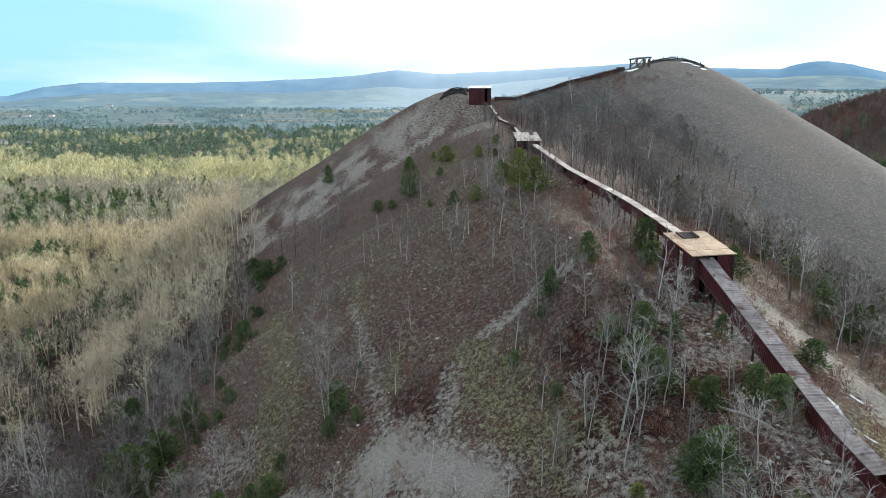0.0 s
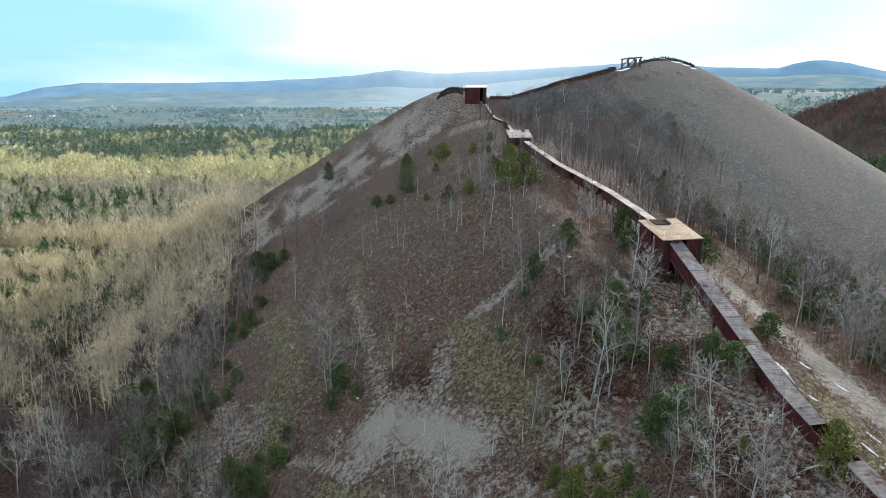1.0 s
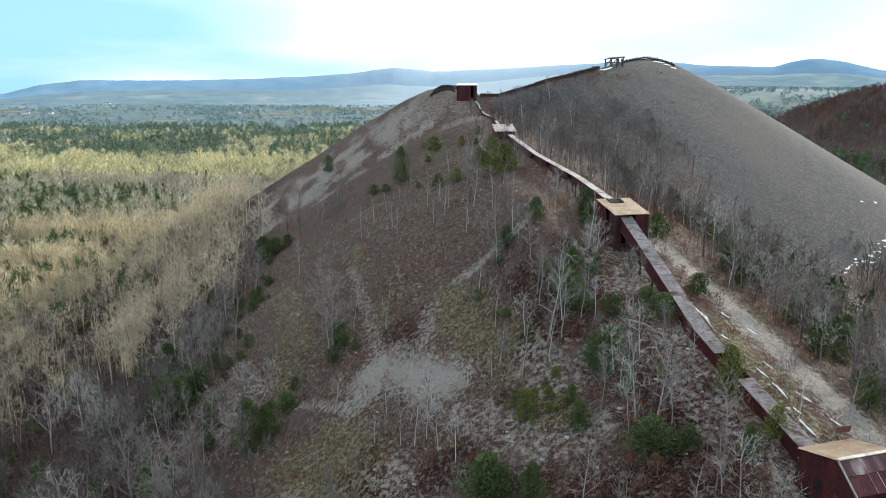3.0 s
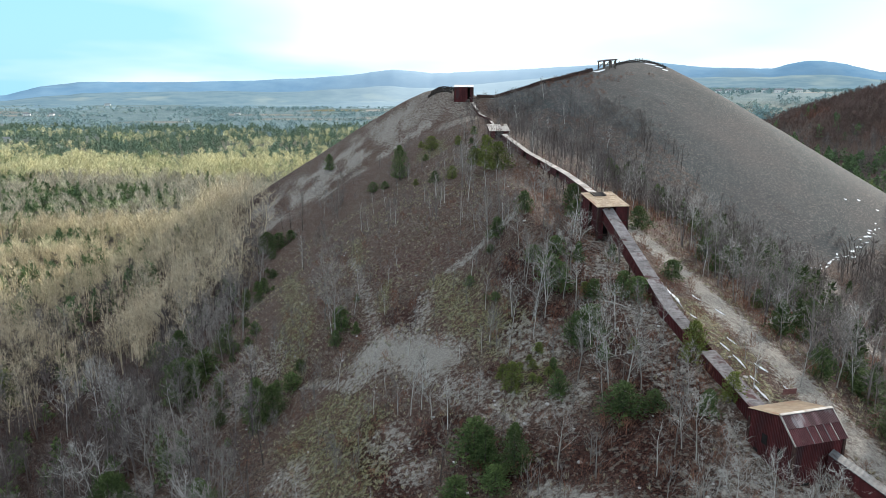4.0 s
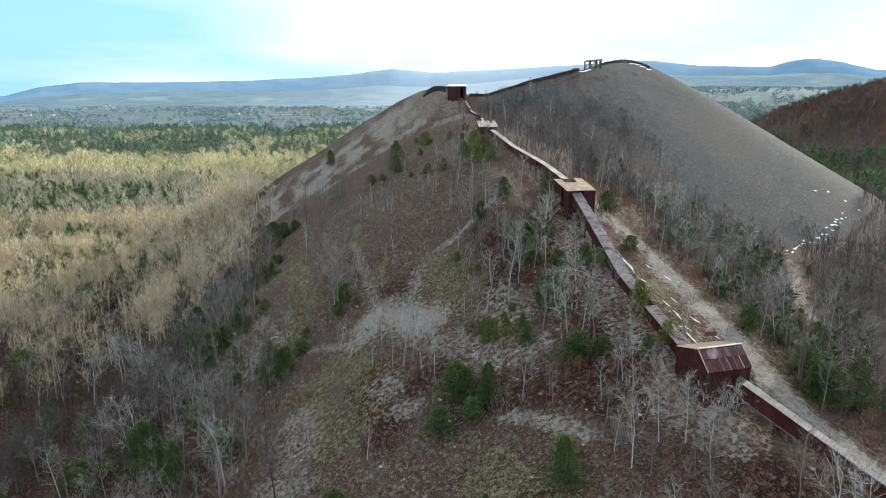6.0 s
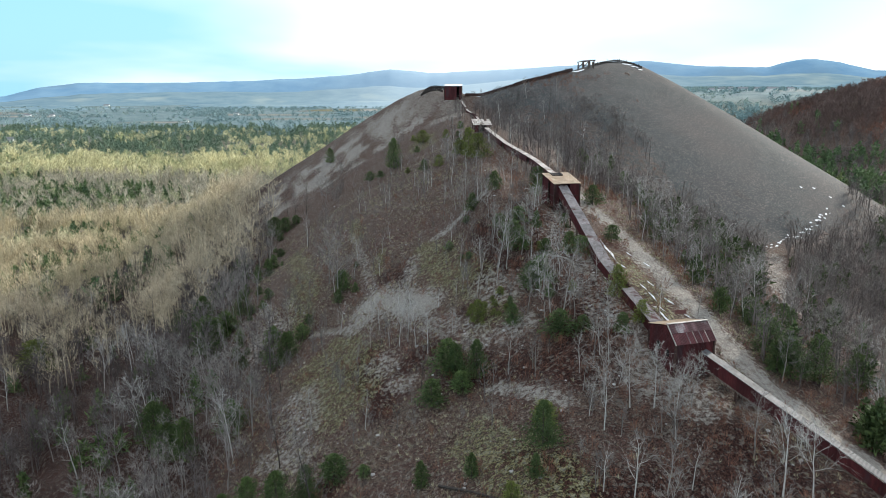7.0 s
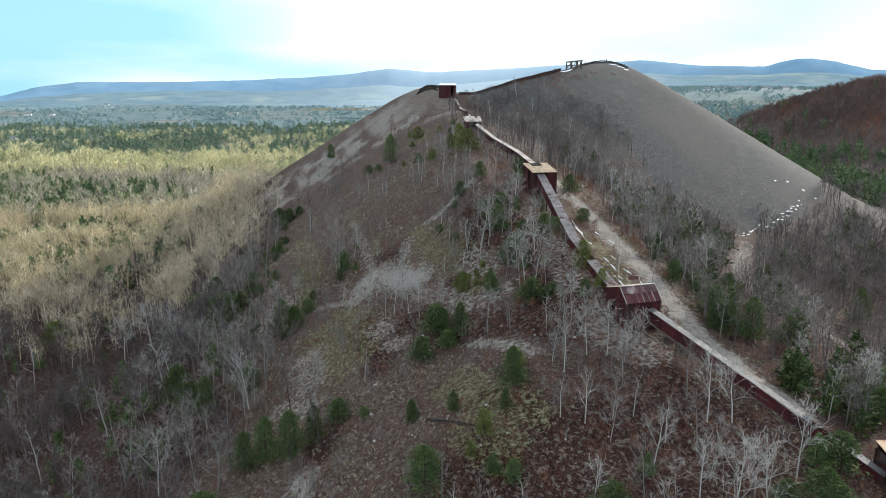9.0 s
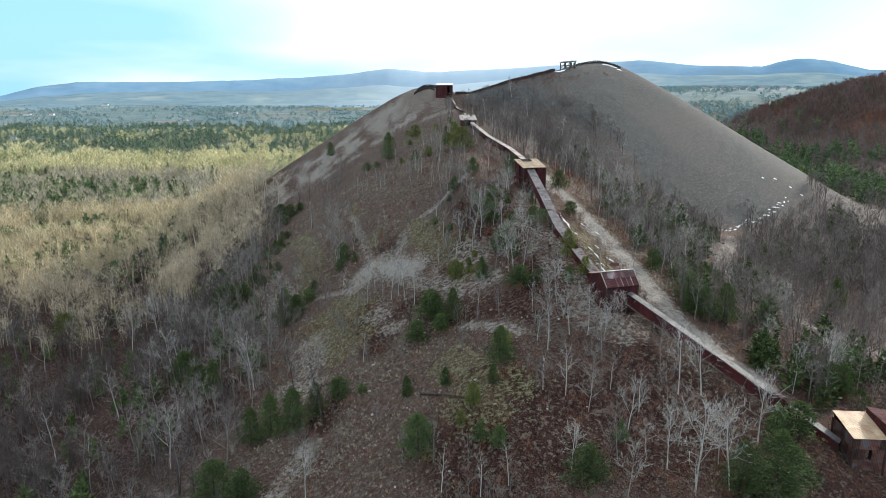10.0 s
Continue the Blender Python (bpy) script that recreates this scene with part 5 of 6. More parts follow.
p = sow(4000, -100, -46, 108, 185, lambda x, y: wooded_left(x, y) * (1 - wooded_left(x + 34, y)), 2.0)[:170]
strew("edge_trees", [WHOLE_TREES[k] for k in (0, 2, 6)], p, rng.uniform(8, 13, len(p)), WOOD_SUN_TONE, "tall leafless trees beside the heap, sunlight put into their tan", "woods")
p = sow(5000, -210, -60, 150, 262, lambda x, y: sstep(-52, -68, x + 0.28 * (y - 120)) * sstep(0.40, 0.55, vnoise(x, y, 26, 37, 3)), 2.6)[:260]
strew("edge_trees", [WHOLE_TREES[k] for k in (0, 2, 6)], p, rng.uniform(8, 13, len(p)), WOOD_TAN, "pale leafless trees standing above the tan woods", "woods")

# single evergreens
GREEN_KINDS = []
for wide, clumps, size, power, mat, word in ((1.9, 1300, 0.25, 0.42, NEEDLES, "dense dark green evergreen with an uneven crown"),
                                            (1.6, 1150, 0.25, 0.62, NEEDLES, "dark green young pine with a pointed crown"),
                                            (1.9, 1150, 0.25, 0.38, NEEDLES_YELLOW, "rounded yellow-green evergreen bush"),
                                            (2.0, 1150, 0.25, 0.4, NEEDLES, "low rounded dark evergreen bush"),
                                            (1.8, 3600, 0.13, 0.5, NEEDLES, "tall dense dark green pine with an uneven crown")):
    (wv, wf), (cv, cf) = needle_shape(4.0, wide, clumps, size, power=power)
    GREEN_KINDS.append((quick_mesh("trunk", wv, wf, BARK_DARK), quick_mesh("crown", cv, cf, mat), word))


def evergreen(kind, x, y, h, wide=1.0):
    trunk, crown, word = GREEN_KINDS[4 if h > 4.6 and kind < 2 else kind]
    t = new("evergreen_tree")
    s = h / 4.0
    t.matrix_world = pose(x, y, z_at(x, y), 0, 0, rng.uniform(0, 360)) @ Matrix.Diagonal((s * wide, s * wide, s, 1))
    part("trunk", trunk, None, t)
    part("crown", crown, None, t)
    return tagged(t, word, "evergreen", "evergreens")


for kind, x, y, h, wide in (
        (1, -26.5, 47.2, 7.1, 0.86), (0, -24.5, 47.8, 4.7, 1.18), (3, -22.9, 52.9, 2.7, 1.47), (3, -16.8, 56.1, 2.4, 1.04), (0, -16.3, 58.9, 3.9, 1.03), (3, -13.6, 55.8, 1.9, 0.88),
        (0, 3.7, 19.0, 4.2, 0.90), (0, 6.3, 17.2, 4.8, 0.94), (0, 4.5, 16.0, 2.5, 1.60), (0, 0.8, 15.4, 3.2, 1.41), (3, 3.1, 51.0, 1.4, 1.60), (3, 5.0, 44.7, 0.8, 1.60),
        (2, 12.8, 4.0, 2.7, 1.41), (0, 21.9, 35.8, 2.7, 1.60), (0, 15.5, 30.5, 3.6, 1.41), (0, 14.0, 45.8, 2.5, 1.60), (0, 12.7, 41.0, 3.2, 1.47), (0, 14.2, 30.9, 2.9, 1.18),):
    evergreen(kind, x, y, h, wide)
for kind, x, y, h, wide in (
        (0, 16.6, 19.3, 3.2, 1.60), (3, 19.4, 19.0, 1.9, 1.60), (0, 42.0, 18.1, 4.7, 1.60), (0, 43.7, 25.9, 3.1, 1.60), (0, 43.9, 28.7, 3.2, 1.47), (3, 41.6, 32.5, 1.6, 1.47),
        (3, 43.8, 39.6, 1.8, 1.29), (0, -12.2, 130.4, 8.5, 0.76), (3, -19.3, 133.4, 2.6, 1.60), (3, -15.9, 129.5, 1.9, 1.60), (1, -37.5, 174.0, 5.1, 1.00), (2, 7.6, 98.8, 6.4, 0.71),
        (2, 9.8, 95.3, 5.6, 1.18), (2, 6.0, 105.1, 3.3, 1.60), (2, -4.5, 144.3, 3.7, 1.60), (0, -47.4, 133.2, 5.8, 1.51), (0, -44.0, 132.1, 4.1, 1.60), (0, -41.0, 132.9, 2.5, 1.60),):
    evergreen(kind, x, y, h, wide)
for kind, x, y, h, wide in (
        (3, -40.1, 101.9, 3.5, 0.94), (3, -40.9, 112.7, 2.2, 1.57), (3, -40.3, 97.7, 2.1, 1.57), (3, -34.6, 75.4, 2.3, 1.29), (3, -34.7, 71.1, 1.7, 1.18), (3, -36.9, 71.2, 1.7, 1.18),
        (3, -36.3, 67.2, 1.7, 0.94), (0, -48.1, 74.5, 8.5, 1.01), (0, -59.6, 91.0, 5.6, 1.47), (0, -41.2, 67.5, 4.6, 1.47), (0, -28.7, 30.3, 5.0, 1.37), (0, -44.2, 39.0, 6.8, 1.34),
        (0, 28.3, 43.3, 2.5, 1.57), (0, 45.5, 78.3, 3.5, 1.57), (0, 48.7, 79.5, 3.6, 1.37), (0, 49.6, 68.2, 3.4, 1.57), (0, 58.1, 77.9, 3.7, 1.57), (0, 60.4, 77.9, 3.7, 1.57),):
    evergreen(kind, x, y, h, wide)
for kind, x, y, h, wide in (
        (0, 29.6, 64.4, 3.6, 1.34), (0, 2.0, -9.9, 4.7, 1.36), (1, 0.0, 2.7, 2.8, 1.01), (0, -35.4, 29.2, 6.7, 0.88), (0, -39.6, 32.3, 5.8, 1.18), (0, -22.6, 7.2, 5.5, 0.98),
        (0, -19.7, 7.3, 6.3, 0.92), (0, -16.1, 6.1, 6.2, 1.09), (0, -13.0, 7.0, 4.8, 0.96), (0, -10.1, 9.1, 3.0, 1.60), (3, -6.6, 7.7, 1.3, 1.57), (0, 2.7, 20.6, 4.2, 1.31),
        (1, 12.2, 1.2, 4.8, 1.04), (0, -24.2, -4.3, 5.9, 1.51), (0, -19.9, -6.5, 4.5, 1.28), (2, -105.4, 105.9, 8.5, 1.41), (0, 20.1, -16.9, 4.0, 1.37), (0, 39.6, -17.7, 7.3, 1.29),):
    evergreen(kind, x, y, h, wide)
for kind, x, y, h, wide in (
        (0, 46.3, -8.4, 4.0, 1.41), (1, 49.2, 7.1, 4.6, 1.41), (0, 43.1, 15.0, 4.7, 1.41), (0, 47.2, 16.6, 5.9, 1.18), (0, 61.6, 10.0, 4.0, 1.60), (1, 58.3, 13.5, 4.0, 1.18),
        (0, 36.0, -17.6, 5.7, 1.03), (0, 42.5, -15.1, 3.8, 1.41), (0, 66.7, 15.9, 3.7, 1.60), (0, 13.4, 38.8, 3.6, 1.18), (0, 14.4, 29.4, 3.9, 0.97), (0, 21.3, 46.0, 2.4, 0.88),
        (0, 11.0, 44.7, 2.2, 1.60), (0, 17.1, 36.9, 2.6, 1.18), (3, -22.3, 56.1, 1.8, 1.41), (0, -42.8, 61.7, 7.7, 1.44), (0, -39.2, 72.8, 5.4, 1.18), (0, 19.3, 62.2, 2.8, 1.60),):
    evergreen(kind, x, y, h, wide)
for kind, x, y, h, wide in (
        (3, 6.1, 53.9, 1.2, 1.60), (3, 6.1, 43.0, 1.1, 1.60), (3, -14.6, 64.7, 1.1, 1.18), (0, 46.9, 66.9, 3.4, 1.60), (0, 40.9, 64.1, 3.2, 1.47), (0, 45.6, 81.8, 3.8, 1.32),):
    evergreen(kind, x, y, h, wide)
for kind, x, y, h, wide in ((2, 24.6, 24.2, 4.2, .8), (2, 26.3, 18.3, 2.8, 1), (1, 43.3, -9.3, 3.6, 1.15), (0, 20.6, 37, 3, 1.1), (0, 88, 57, 7, .9), (0, -41.5, 37.8, 5.2, 1),
                            (0, 19.4, 65.2, 4, 1.1), (2, -109, 109.4, 6, 1), (0, 43.4, 60, 4.5, 1), (0, 56.3, 7.8, 4.6, 1),):
    evergreen(kind, x, y, h, wide)
for x, y in sow(600, -47, -24, 40, 135, lambda x, y: wooded_left(x - 5, y) * (1 - wooded_left(x + 2, y)), 2.2)[:26]:
    evergreen(3, x, y, rng.uniform(1.0, 2.6), 1.15)
for x, y in sow(900, 38, 75, -12, 130, lambda x, y: wooded_right(x, y) * clear_of_works(x, y, 2.0) * (vnoise(x, y, 14, 85, 2) > 0.45), 2.5)[:64]:
    evergreen(int(rng.integers(0, 2)), x, y, rng.uniform(2.2, 5.2), 1.0)
for x, y in sow(500, 5, 25, -16, 60, lambda x, y: clear_of_works(x, y, 2.0) * (vnoise(x, y, 9, 87, 2) > 0.52), 2.5)[:18]:
    evergreen((0, 1, 2)[rng.integers(0, 3)], x, y, rng.uniform(1.2, 3.2), 1.0)
for x, y in sow(500, -8, 12, 95, 160, lambda x, y: clear_of_works(x, y, 4.5), 3)[:9]:
    evergreen(int(rng.integers(2, 4)), x, y, rng.uniform(1.4, 3.0), 1.2)

for k in range(9):
    evergreen(2, 9.2 + rng.normal(0, 1.6), 28.7 + rng.normal(0, 1.6), rng.uniform(0.6, 1.2), 1.5)

# woods, near to far
near_shapes = [merge(list(bare_shape(h, 10, 6, s * 1.35, 0.10, 0.012, 0.3, 1, 2.0)) + [fuzzy_shape(h, h * s * 0.85, 64, 1.0, 0.060, 0.4, 0.45)]) for h, s in ((7, .34), (8.5, .27), (6, .40), (9, .24), (7.5, .32), (5.5, .36))]
p = sow(4200, -150, -22, -45, 175, lambda x, y: wooded_left(x, y) * (0.08 + 0.92 * sstep(0.42, 0.58, vnoise(x, y, 13, 33, 3))) * (0.22 + 0.78 * sstep(0, 60, y)), 0)[:1150]
strew("bare_woods", near_shapes, p, rng.uniform(0.65, 1.3, len(p)), WOOD_DIM, "dense leafless woods at the foot of the heap", "woods")
p = sow(9000, 36, 150, -25, 185, lambda x, y: wooded_right(x, y) * clear_of_works(x, y, 1.8) * (0.3 + 0.7 * (vnoise(x, y, 15, 35, 2) > 0.45)), 0)[:1400]
strew("bare_woods", near_shapes, p, rng.uniform(0.5, 1.0, len(p)), WOOD_DARK, "leafless brushy woods between the heaps", "woods")
p = sow(4000, 72, 150, 55, 150, lambda x, y: wooded_right(x, y) * clear_of_works(x, y, 1.6) * (y < 128 + 0.4 * np.maximum(x - 95, 0)), 0)[:520]
strew("bare_woods", near_shapes, p, rng.uniform(0.55, 1.05, len(p)), WOOD_DARK, "dark leafless woods at the foot of the tall heap", "woods")
p = sow(900, 0, 45, 84, 190, lambda x, y: clear_of_works(x, y, 1.2) * sstep(0, 1, tree_line(x, y)) * sstep(-8, 0, x - crest_x(y)), 0)[:260]
strew("bare_woods", near_shapes, p, rng.uniform(0.4, 0.8, len(p)), WOOD_DIM, "thin leafless saplings along the crest", "saplings")
tan_shapes = [merge(list(bare_shape(h, 7, 3, s * 1.5, 0.05, 0.010, 0.3, 1, 2.2)) + [fuzzy_shape(h, h * s * 0.85, 64, 1.7, 0.15, 0.32, 0.95)]) for h, s in ((10, .24), (11, .20), (9, .27), (12, .18), (8, .26))]
light_shapes = [fuzzy_shape(h, h * s * 0.85, 58, 1.9, 0.24, 0.28, 0.95) for h, s in ((9, .24), (10, .22), (8, .26))]
mid_pines = [merge(needle_shape(9, w, 150, 1.1, 0.08, 0.6, 1)) for w in (2.6, 2.0, 3.0)]


def tan_zone(x, y):
    glade = 1 - np.exp(-((x + 142) / 16) ** 2 - ((y - 266) / 12) ** 2)
    return sstep(-50, -75, x + 0.28 * (y - 120)) * sstep(0.0, 0.4, glade)


p = sow(5000, -230, -50, 84, 158, lambda x, y: sstep(-52, -68, x + 0.28 * (y - 120)) * sstep(84, 112, y + 0.12 * (x + 90)) * (0.2 + 0.8 * sstep(0.36, 0.50, vnoise(x, y, 18, 36, 3))), 0)[:620]
strew("tan_woods", near_shapes, p, rng.uniform(0.95, 1.5, len(p)), WOOD_SUN_TONE, "leafless woods beside the heap, sunlight put into their pale tan", "woods")
p = sow(5000, -240, -50, 150, 215, lambda x, y: sstep(-48, -66, x + 0.28 * (y - 120)) * (0.05 + 0.95 * sstep(0.44, 0.53, vnoise(x, y, 20, 37, 3))), 0)[:520]
strew("tan_woods", tan_shapes, p, rng.uniform(0.7, 1.2, len(p)), WOOD_TAN, "sunlit leafless tan woods beside the heap", "woods")
p = sow(9000, -330, -45, 200, 345, lambda x, y: tan_zone(x, y) * sstep(345, 325, y + 0.15 * (x + 150)) * sstep(0.62, 0.52, vnoise(x, y, 48, 67, 3)) * (0.06 + 0.94 * sstep(0.44, 0.54, vnoise(x, y, 24, 37, 3))), 0)[:1500]
strew("tan_woods", tan_shapes, p, rng.uniform(0.8, 1.45, len(p)), WOOD_TAN, "sunlit leafless tan woods on the plain", "woods")
p = sow(900, -190, -95, 298, 330, lambda x, y: tan_zone(x, y), 0)[:150]
strew("tan_woods", tan_shapes, p, rng.uniform(1.0, 1.5, len(p)), WOOD_TAN, "tall pale leafless trees at the edge of a clearing", "woods")
p = sow(16000, -620, -30, 325, 600, lambda x, y: sstep(0, -30, x) * sstep(320, 345, y + 0.15 * (x + 150)) * (0.25 + 0.75 * sstep(0.36, 0.54, vnoise(x, y, 60, 38, 3))), 0)[:3000]
strew("mixed_woods", light_shapes, p, rng.uniform(0.9, 1.5, len(p)), WOOD_MIXED, "grey leafless woods with greenish crowns on the plain", "woods")
p = sow(6000, -620, -200, 345, 600, lambda x, y: sstep(0.40, 0.50, vnoise(x, y, 70, 44, 3)) * (0.35 + 0.65 * sstep(-150, -300, x)), 0)[:900]
strew("plain_pines", mid_pines, p, rng.uniform(0.8, 1.35, len(p)), PINE_FAR, "green pine stands among the grey woods", "woods")
p = sow(4000, -460, -45, 95, 430, lambda x, y: tan_zone(x, y) * sstep(0.60, 0.42, vnoise(x, y, 30, 37, 3)), 0)[:800]
strew("grey_woods", light_shapes, p, rng.uniform(0.6, 1.1, len(p)), WOOD_DIM, "grey leafless woods on the plain", "woods")
far_shapes = [fuzzy_shape(h, h * s * 1.1, 54, 2.6, 0.55, 0.2, 0.9) for h, s in ((12, .24), (13, .22), (11, .26))]
p = sow(11000, -1000, 40, 570, 760, lambda x, y: sstep(0, -30, x) * (0.3 + 0.7 * sstep(0.36, 0.54, vnoise(x, y, 60, 38, 3))) * sstep(40, 0, y - 735 + 0.1 * (x + 300)), 0)[:2900]
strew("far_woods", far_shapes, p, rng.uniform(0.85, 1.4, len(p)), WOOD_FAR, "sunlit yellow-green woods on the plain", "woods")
pine_shapes = [merge(needle_shape(13, w, 60, 2.4, 0.1, 0.65, 1)) for w in (4.0, 3.2, 4.8)]
p = sow(14000, -1500, 60, 745, 1400, lambda x, y: 0.25 + 0.75 * sstep(0.34, 0.48, vnoise(x, y, 110, 39, 3)), 0)[:4600]
strew("far_pines", pine_shapes, p, rng.uniform(0.45, 1.0, len(p)), PINE_HAZY, "evergreen woods on the plain with haze in their colour", "woods")
p = sow(6000, -1300, 40, 760, 1200, lambda x, y: sstep(0.50, 0.60, vnoise(x, y, 90, 58, 3)), 0)[:700]
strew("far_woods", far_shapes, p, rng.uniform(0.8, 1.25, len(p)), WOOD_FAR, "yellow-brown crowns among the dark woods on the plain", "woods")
def behind_heap(x, y):
    """Land beyond the tall heap, clear of its foot."""
    return (height(x, y) - heap(x, y, SPINE_TALL, 6, 6) > 1.2) * sstep(92, 112, x + 0.2 * (120 - y))


def hill_share(x, y):
    """0 in the valley to 1 on the far hill."""
    return sstep(16, 40, plain(x, y) - 30 + 12 * (vnoise(x, y, 50, 46, 2) - 0.5))


p = sow(9000, 110, 480, 140, 620, lambda x, y: behind_heap(x, y) * (1 - hill_share(x, y)) * sstep(0.44, 0.54, vnoise(x, y, 45, 45, 2)), 0)[:800]
strew("valley_pines", mid_pines, p, rng.uniform(0.7, 1.35, len(p)), PINE_FAR, "evergreen woods in the valley behind the heap", "woods")
p = sow(9000, 95, 480, 60, 620, lambda x, y: behind_heap(x, y) * (1 - hill_share(x, y)), 0)[:2600]
strew("valley_woods", light_shapes, p, rng.uniform(0.6, 1.05, len(p)), WOOD_DARK, "dark leafless woods in the valley behind the heap", "woods")
p = sow(22000, 180, 760, 250, 800, lambda x, y: behind_heap(x, y) * hill_share(x, y), 0)[:4500]
strew("hill_woods", light_shapes, p, rng.uniform(0.7, 1.2, len(p)), HILL_BRUSH, "russet leafless woods on the far hill", "woods")
p = sow(900, 180, 700, 250, 700, lambda x, y: behind_heap(x, y) * hill_share(x, y), 0)[:40]
strew("hill_pines", mid_pines, p, rng.uniform(0.6, 1.2, len(p)), PINE_FAR, "lone dark pines on the far hill", "woods")
p = sow(9000, -480, -60, 150, 470, lambda x, y: sstep(0.52, 0.60, vnoise(x, y, 48, 67, 3)) * sstep(-50, -75, x + 0.28 * (y - 120)), 0)[:1100]
strew("plain_pines", mid_pines, p, rng.uniform(0.7, 1.2, len(p)), PINE_FAR, "stands of green pines among the tan woods", "woods")
p = sow(3600, -800, -60, 150, 780, lambda x, y: (vnoise(x, y, 60, 43, 2) > 0.52) * sstep(-50, -75, x + 0.28 * (y - 120)), 0)[:500]
strew("plain_pines", mid_pines, p, rng.uniform(0.6, 1.1, len(p)), PINE_FAR, "scattered dark pines among the tan woods", "woods")
p = sow(2000, 44, 150, -20, 180, lambda x, y: sstep(2.0, 3.5, tree_line(x, y)) * wooded_right(x, y) * clear_of_works(x, y, 2.2) * (vnoise(x, y, 22, 49, 2) > 0.5), 0)[:190]
strew("valley_pines", mid_pines, p, rng.uniform(0.35, 0.7, len(p)), NEEDLES, "young dark pines among the brush between the heaps", "woods")


def patches_clear(x, y):
    return cover_map(x, y)[..., 1] < 0.4


p = sow(3000, -125, -26, -40, 160, lambda x, y: wooded_left(x, y) * (vnoise(x, y, 18, 99, 2) > 0.54), 0)[:170]
strew("understory_pines", mid_pines, p, rng.uniform(0.28, 0.6, len(p)), NEEDLES, "dark evergreen shrubs under the bare woods", "shrubs")
clump_shapes = [fuzzy_shape(9, w, 28, 3.4, 2.4, 0.1, 0.4) for w in (6, 9)]
p = sow(16000, -2200, 2000, 1150, 2700, lambda x, y: (np.abs(x) < 0.80 * y) * (0.2 + 0.8 * sstep(0.42, 0.52, vnoise(x, y, 170, 47, 3))), 0)[:4200]
p = np.concatenate([p, sow(16000, 120, 1700, 680, 2900, lambda x, y: (hill_share(x, y) < 0.5) * (x > 0.25 * y), 0)[:5200]])
p = p[patches_clear(p[:, 0], p[:, 1])]
# blue-grey here is haze painted into the woods
DISTANT_HAZE = material("distant_woods", (0.17, 0.255, 0.265), (0.29, 0.375, 0.365), 0.012, (0.33, 0.385, 0.335), 0.004, 0.56, 1.0, islands=0.2, spec=0.0)
strew("distant_woods", clump_shapes, p, rng.uniform(0.6, 1.2, len(p)), DISTANT_HAZE, "distant woods, haze put into their blue-grey colour", "woods")

# brush, tufts and stones on the slopes
low_brush = [fuzzy_shape(2.2, 1.0, 40, 1.0, 0.07, 0.1, 0.6) for _ in range(4)]
p = sow(9000, 12, 108, 118, 205, lambda x, y: sstep(-2.6, -0.2, tree_line(x, y)) * sstep(1.5, 0.5, tree_line(x, y)) * sstep(0.45, 0.62, vnoise(x, y, 13, 29, 3)), 0)[:420]
strew("brush", low_brush, p, rng.uniform(0.4, 1.0, len(p)), WOOD_DARK, "low dark brush creeping up the bare heap", "brush")
p = sow(3000, 28, 74, 184, 222, lambda x, y: sstep(0.60, 0.68, vnoise(x, y, 12, 21, 3)) * (height(x, y) < 99), 0)[:240]
strew("brush", low_brush, p, rng.uniform(0.3, 0.7, len(p)), BRUSH_RED, "patches of dark russet brush below the heap top", "brush")
brush_shapes = [fuzzy_shape(1.5, 0.6, 34, 0.75, 0.035, 0.15) for _ in range(5)]
p = sow(12000, -30, 66, -28, 100, lambda x, y: clear_of_works(x, y, 0.8) * (patches(x, y, RUSSET) * 0.4 + 0.10 + 0.4 * np.where(y < 15, sstep(16, 22, x), sstep(8, 16, x))), 0)[:2600]
strew("brush", brush_shapes, p, rng.uniform(0.4, 1.2, len(p)), BRUSH_RED, "low russet brush and seedlings", "brush")
p = sow(8000, -120, -20, -40, 150, lambda x, y: wooded_left(x + 4, y), 0)[:1500]
strew("brush", brush_shapes, p, rng.uniform(0.6, 1.8, len(p)), BRUSH_DARK, "leafless undergrowth in the woods", "brush")

sapling_shapes = [fuzzy_shape(h, h * 0.13, 40, 0.8, 0.045, 0.3) for h in (3.0, 3.6, 4.2, 2.4)]
p = sow(4000, -34, 26, -22, 165, lambda x, y: clear_of_works(x, y, 1.0) * (1 - patches(x, y, SANDY_MAIN)) * (0.12 + 0.88 * (vnoise(x, y, 10, 97, 2) > 0.58)), 0)[:520]
strew("saplings", sapling_shapes, p, rng.uniform(0.6, 1.25, len(p)), TWIG_GREY, "thin leafless saplings scattered over the slope", "saplings")


def tuft(n, h, w):
    t = Twigs()
    for _ in range(n):
        a, r = rng.uniform(0, 6.28), rng.uniform(0, w)
        p0 = np.array((r * math.cos(a), r * math.sin(a), -0.03))
        s = np.array((math.cos(a + 1.6), math.sin(a + 1.6), 0)) * 0.025
        k = len(t.v)
        t.v += [p0 - s, p0 + s, p0 + np.array((math.cos(a) * h * .7, math.sin(a) * h * .7, h))]
        t.f.append((k, k + 1, k + 2))
    return t.arrays()


tufts = [tuft(9, 0.28, 0.16) for _ in range(4)]
p = sow(26000, -42, 45, -26, 125, lambda x, y: (0.25 + 0.75 * (vnoise(x, y, 5, 95, 3) > 0.5)) * clear_of_works(x, y, 0.5) * (1 - wooded_left(x, y)) * (1 - 0.85 * sstep(5, 11, x) * sstep(34, 30, x)), 0)[:8000]
strew("grass_tufts", tufts, p, rng.uniform(0.6, 1.5, len(p)), GRASS_PALE, "bleached tufts of dead grass", "grass")


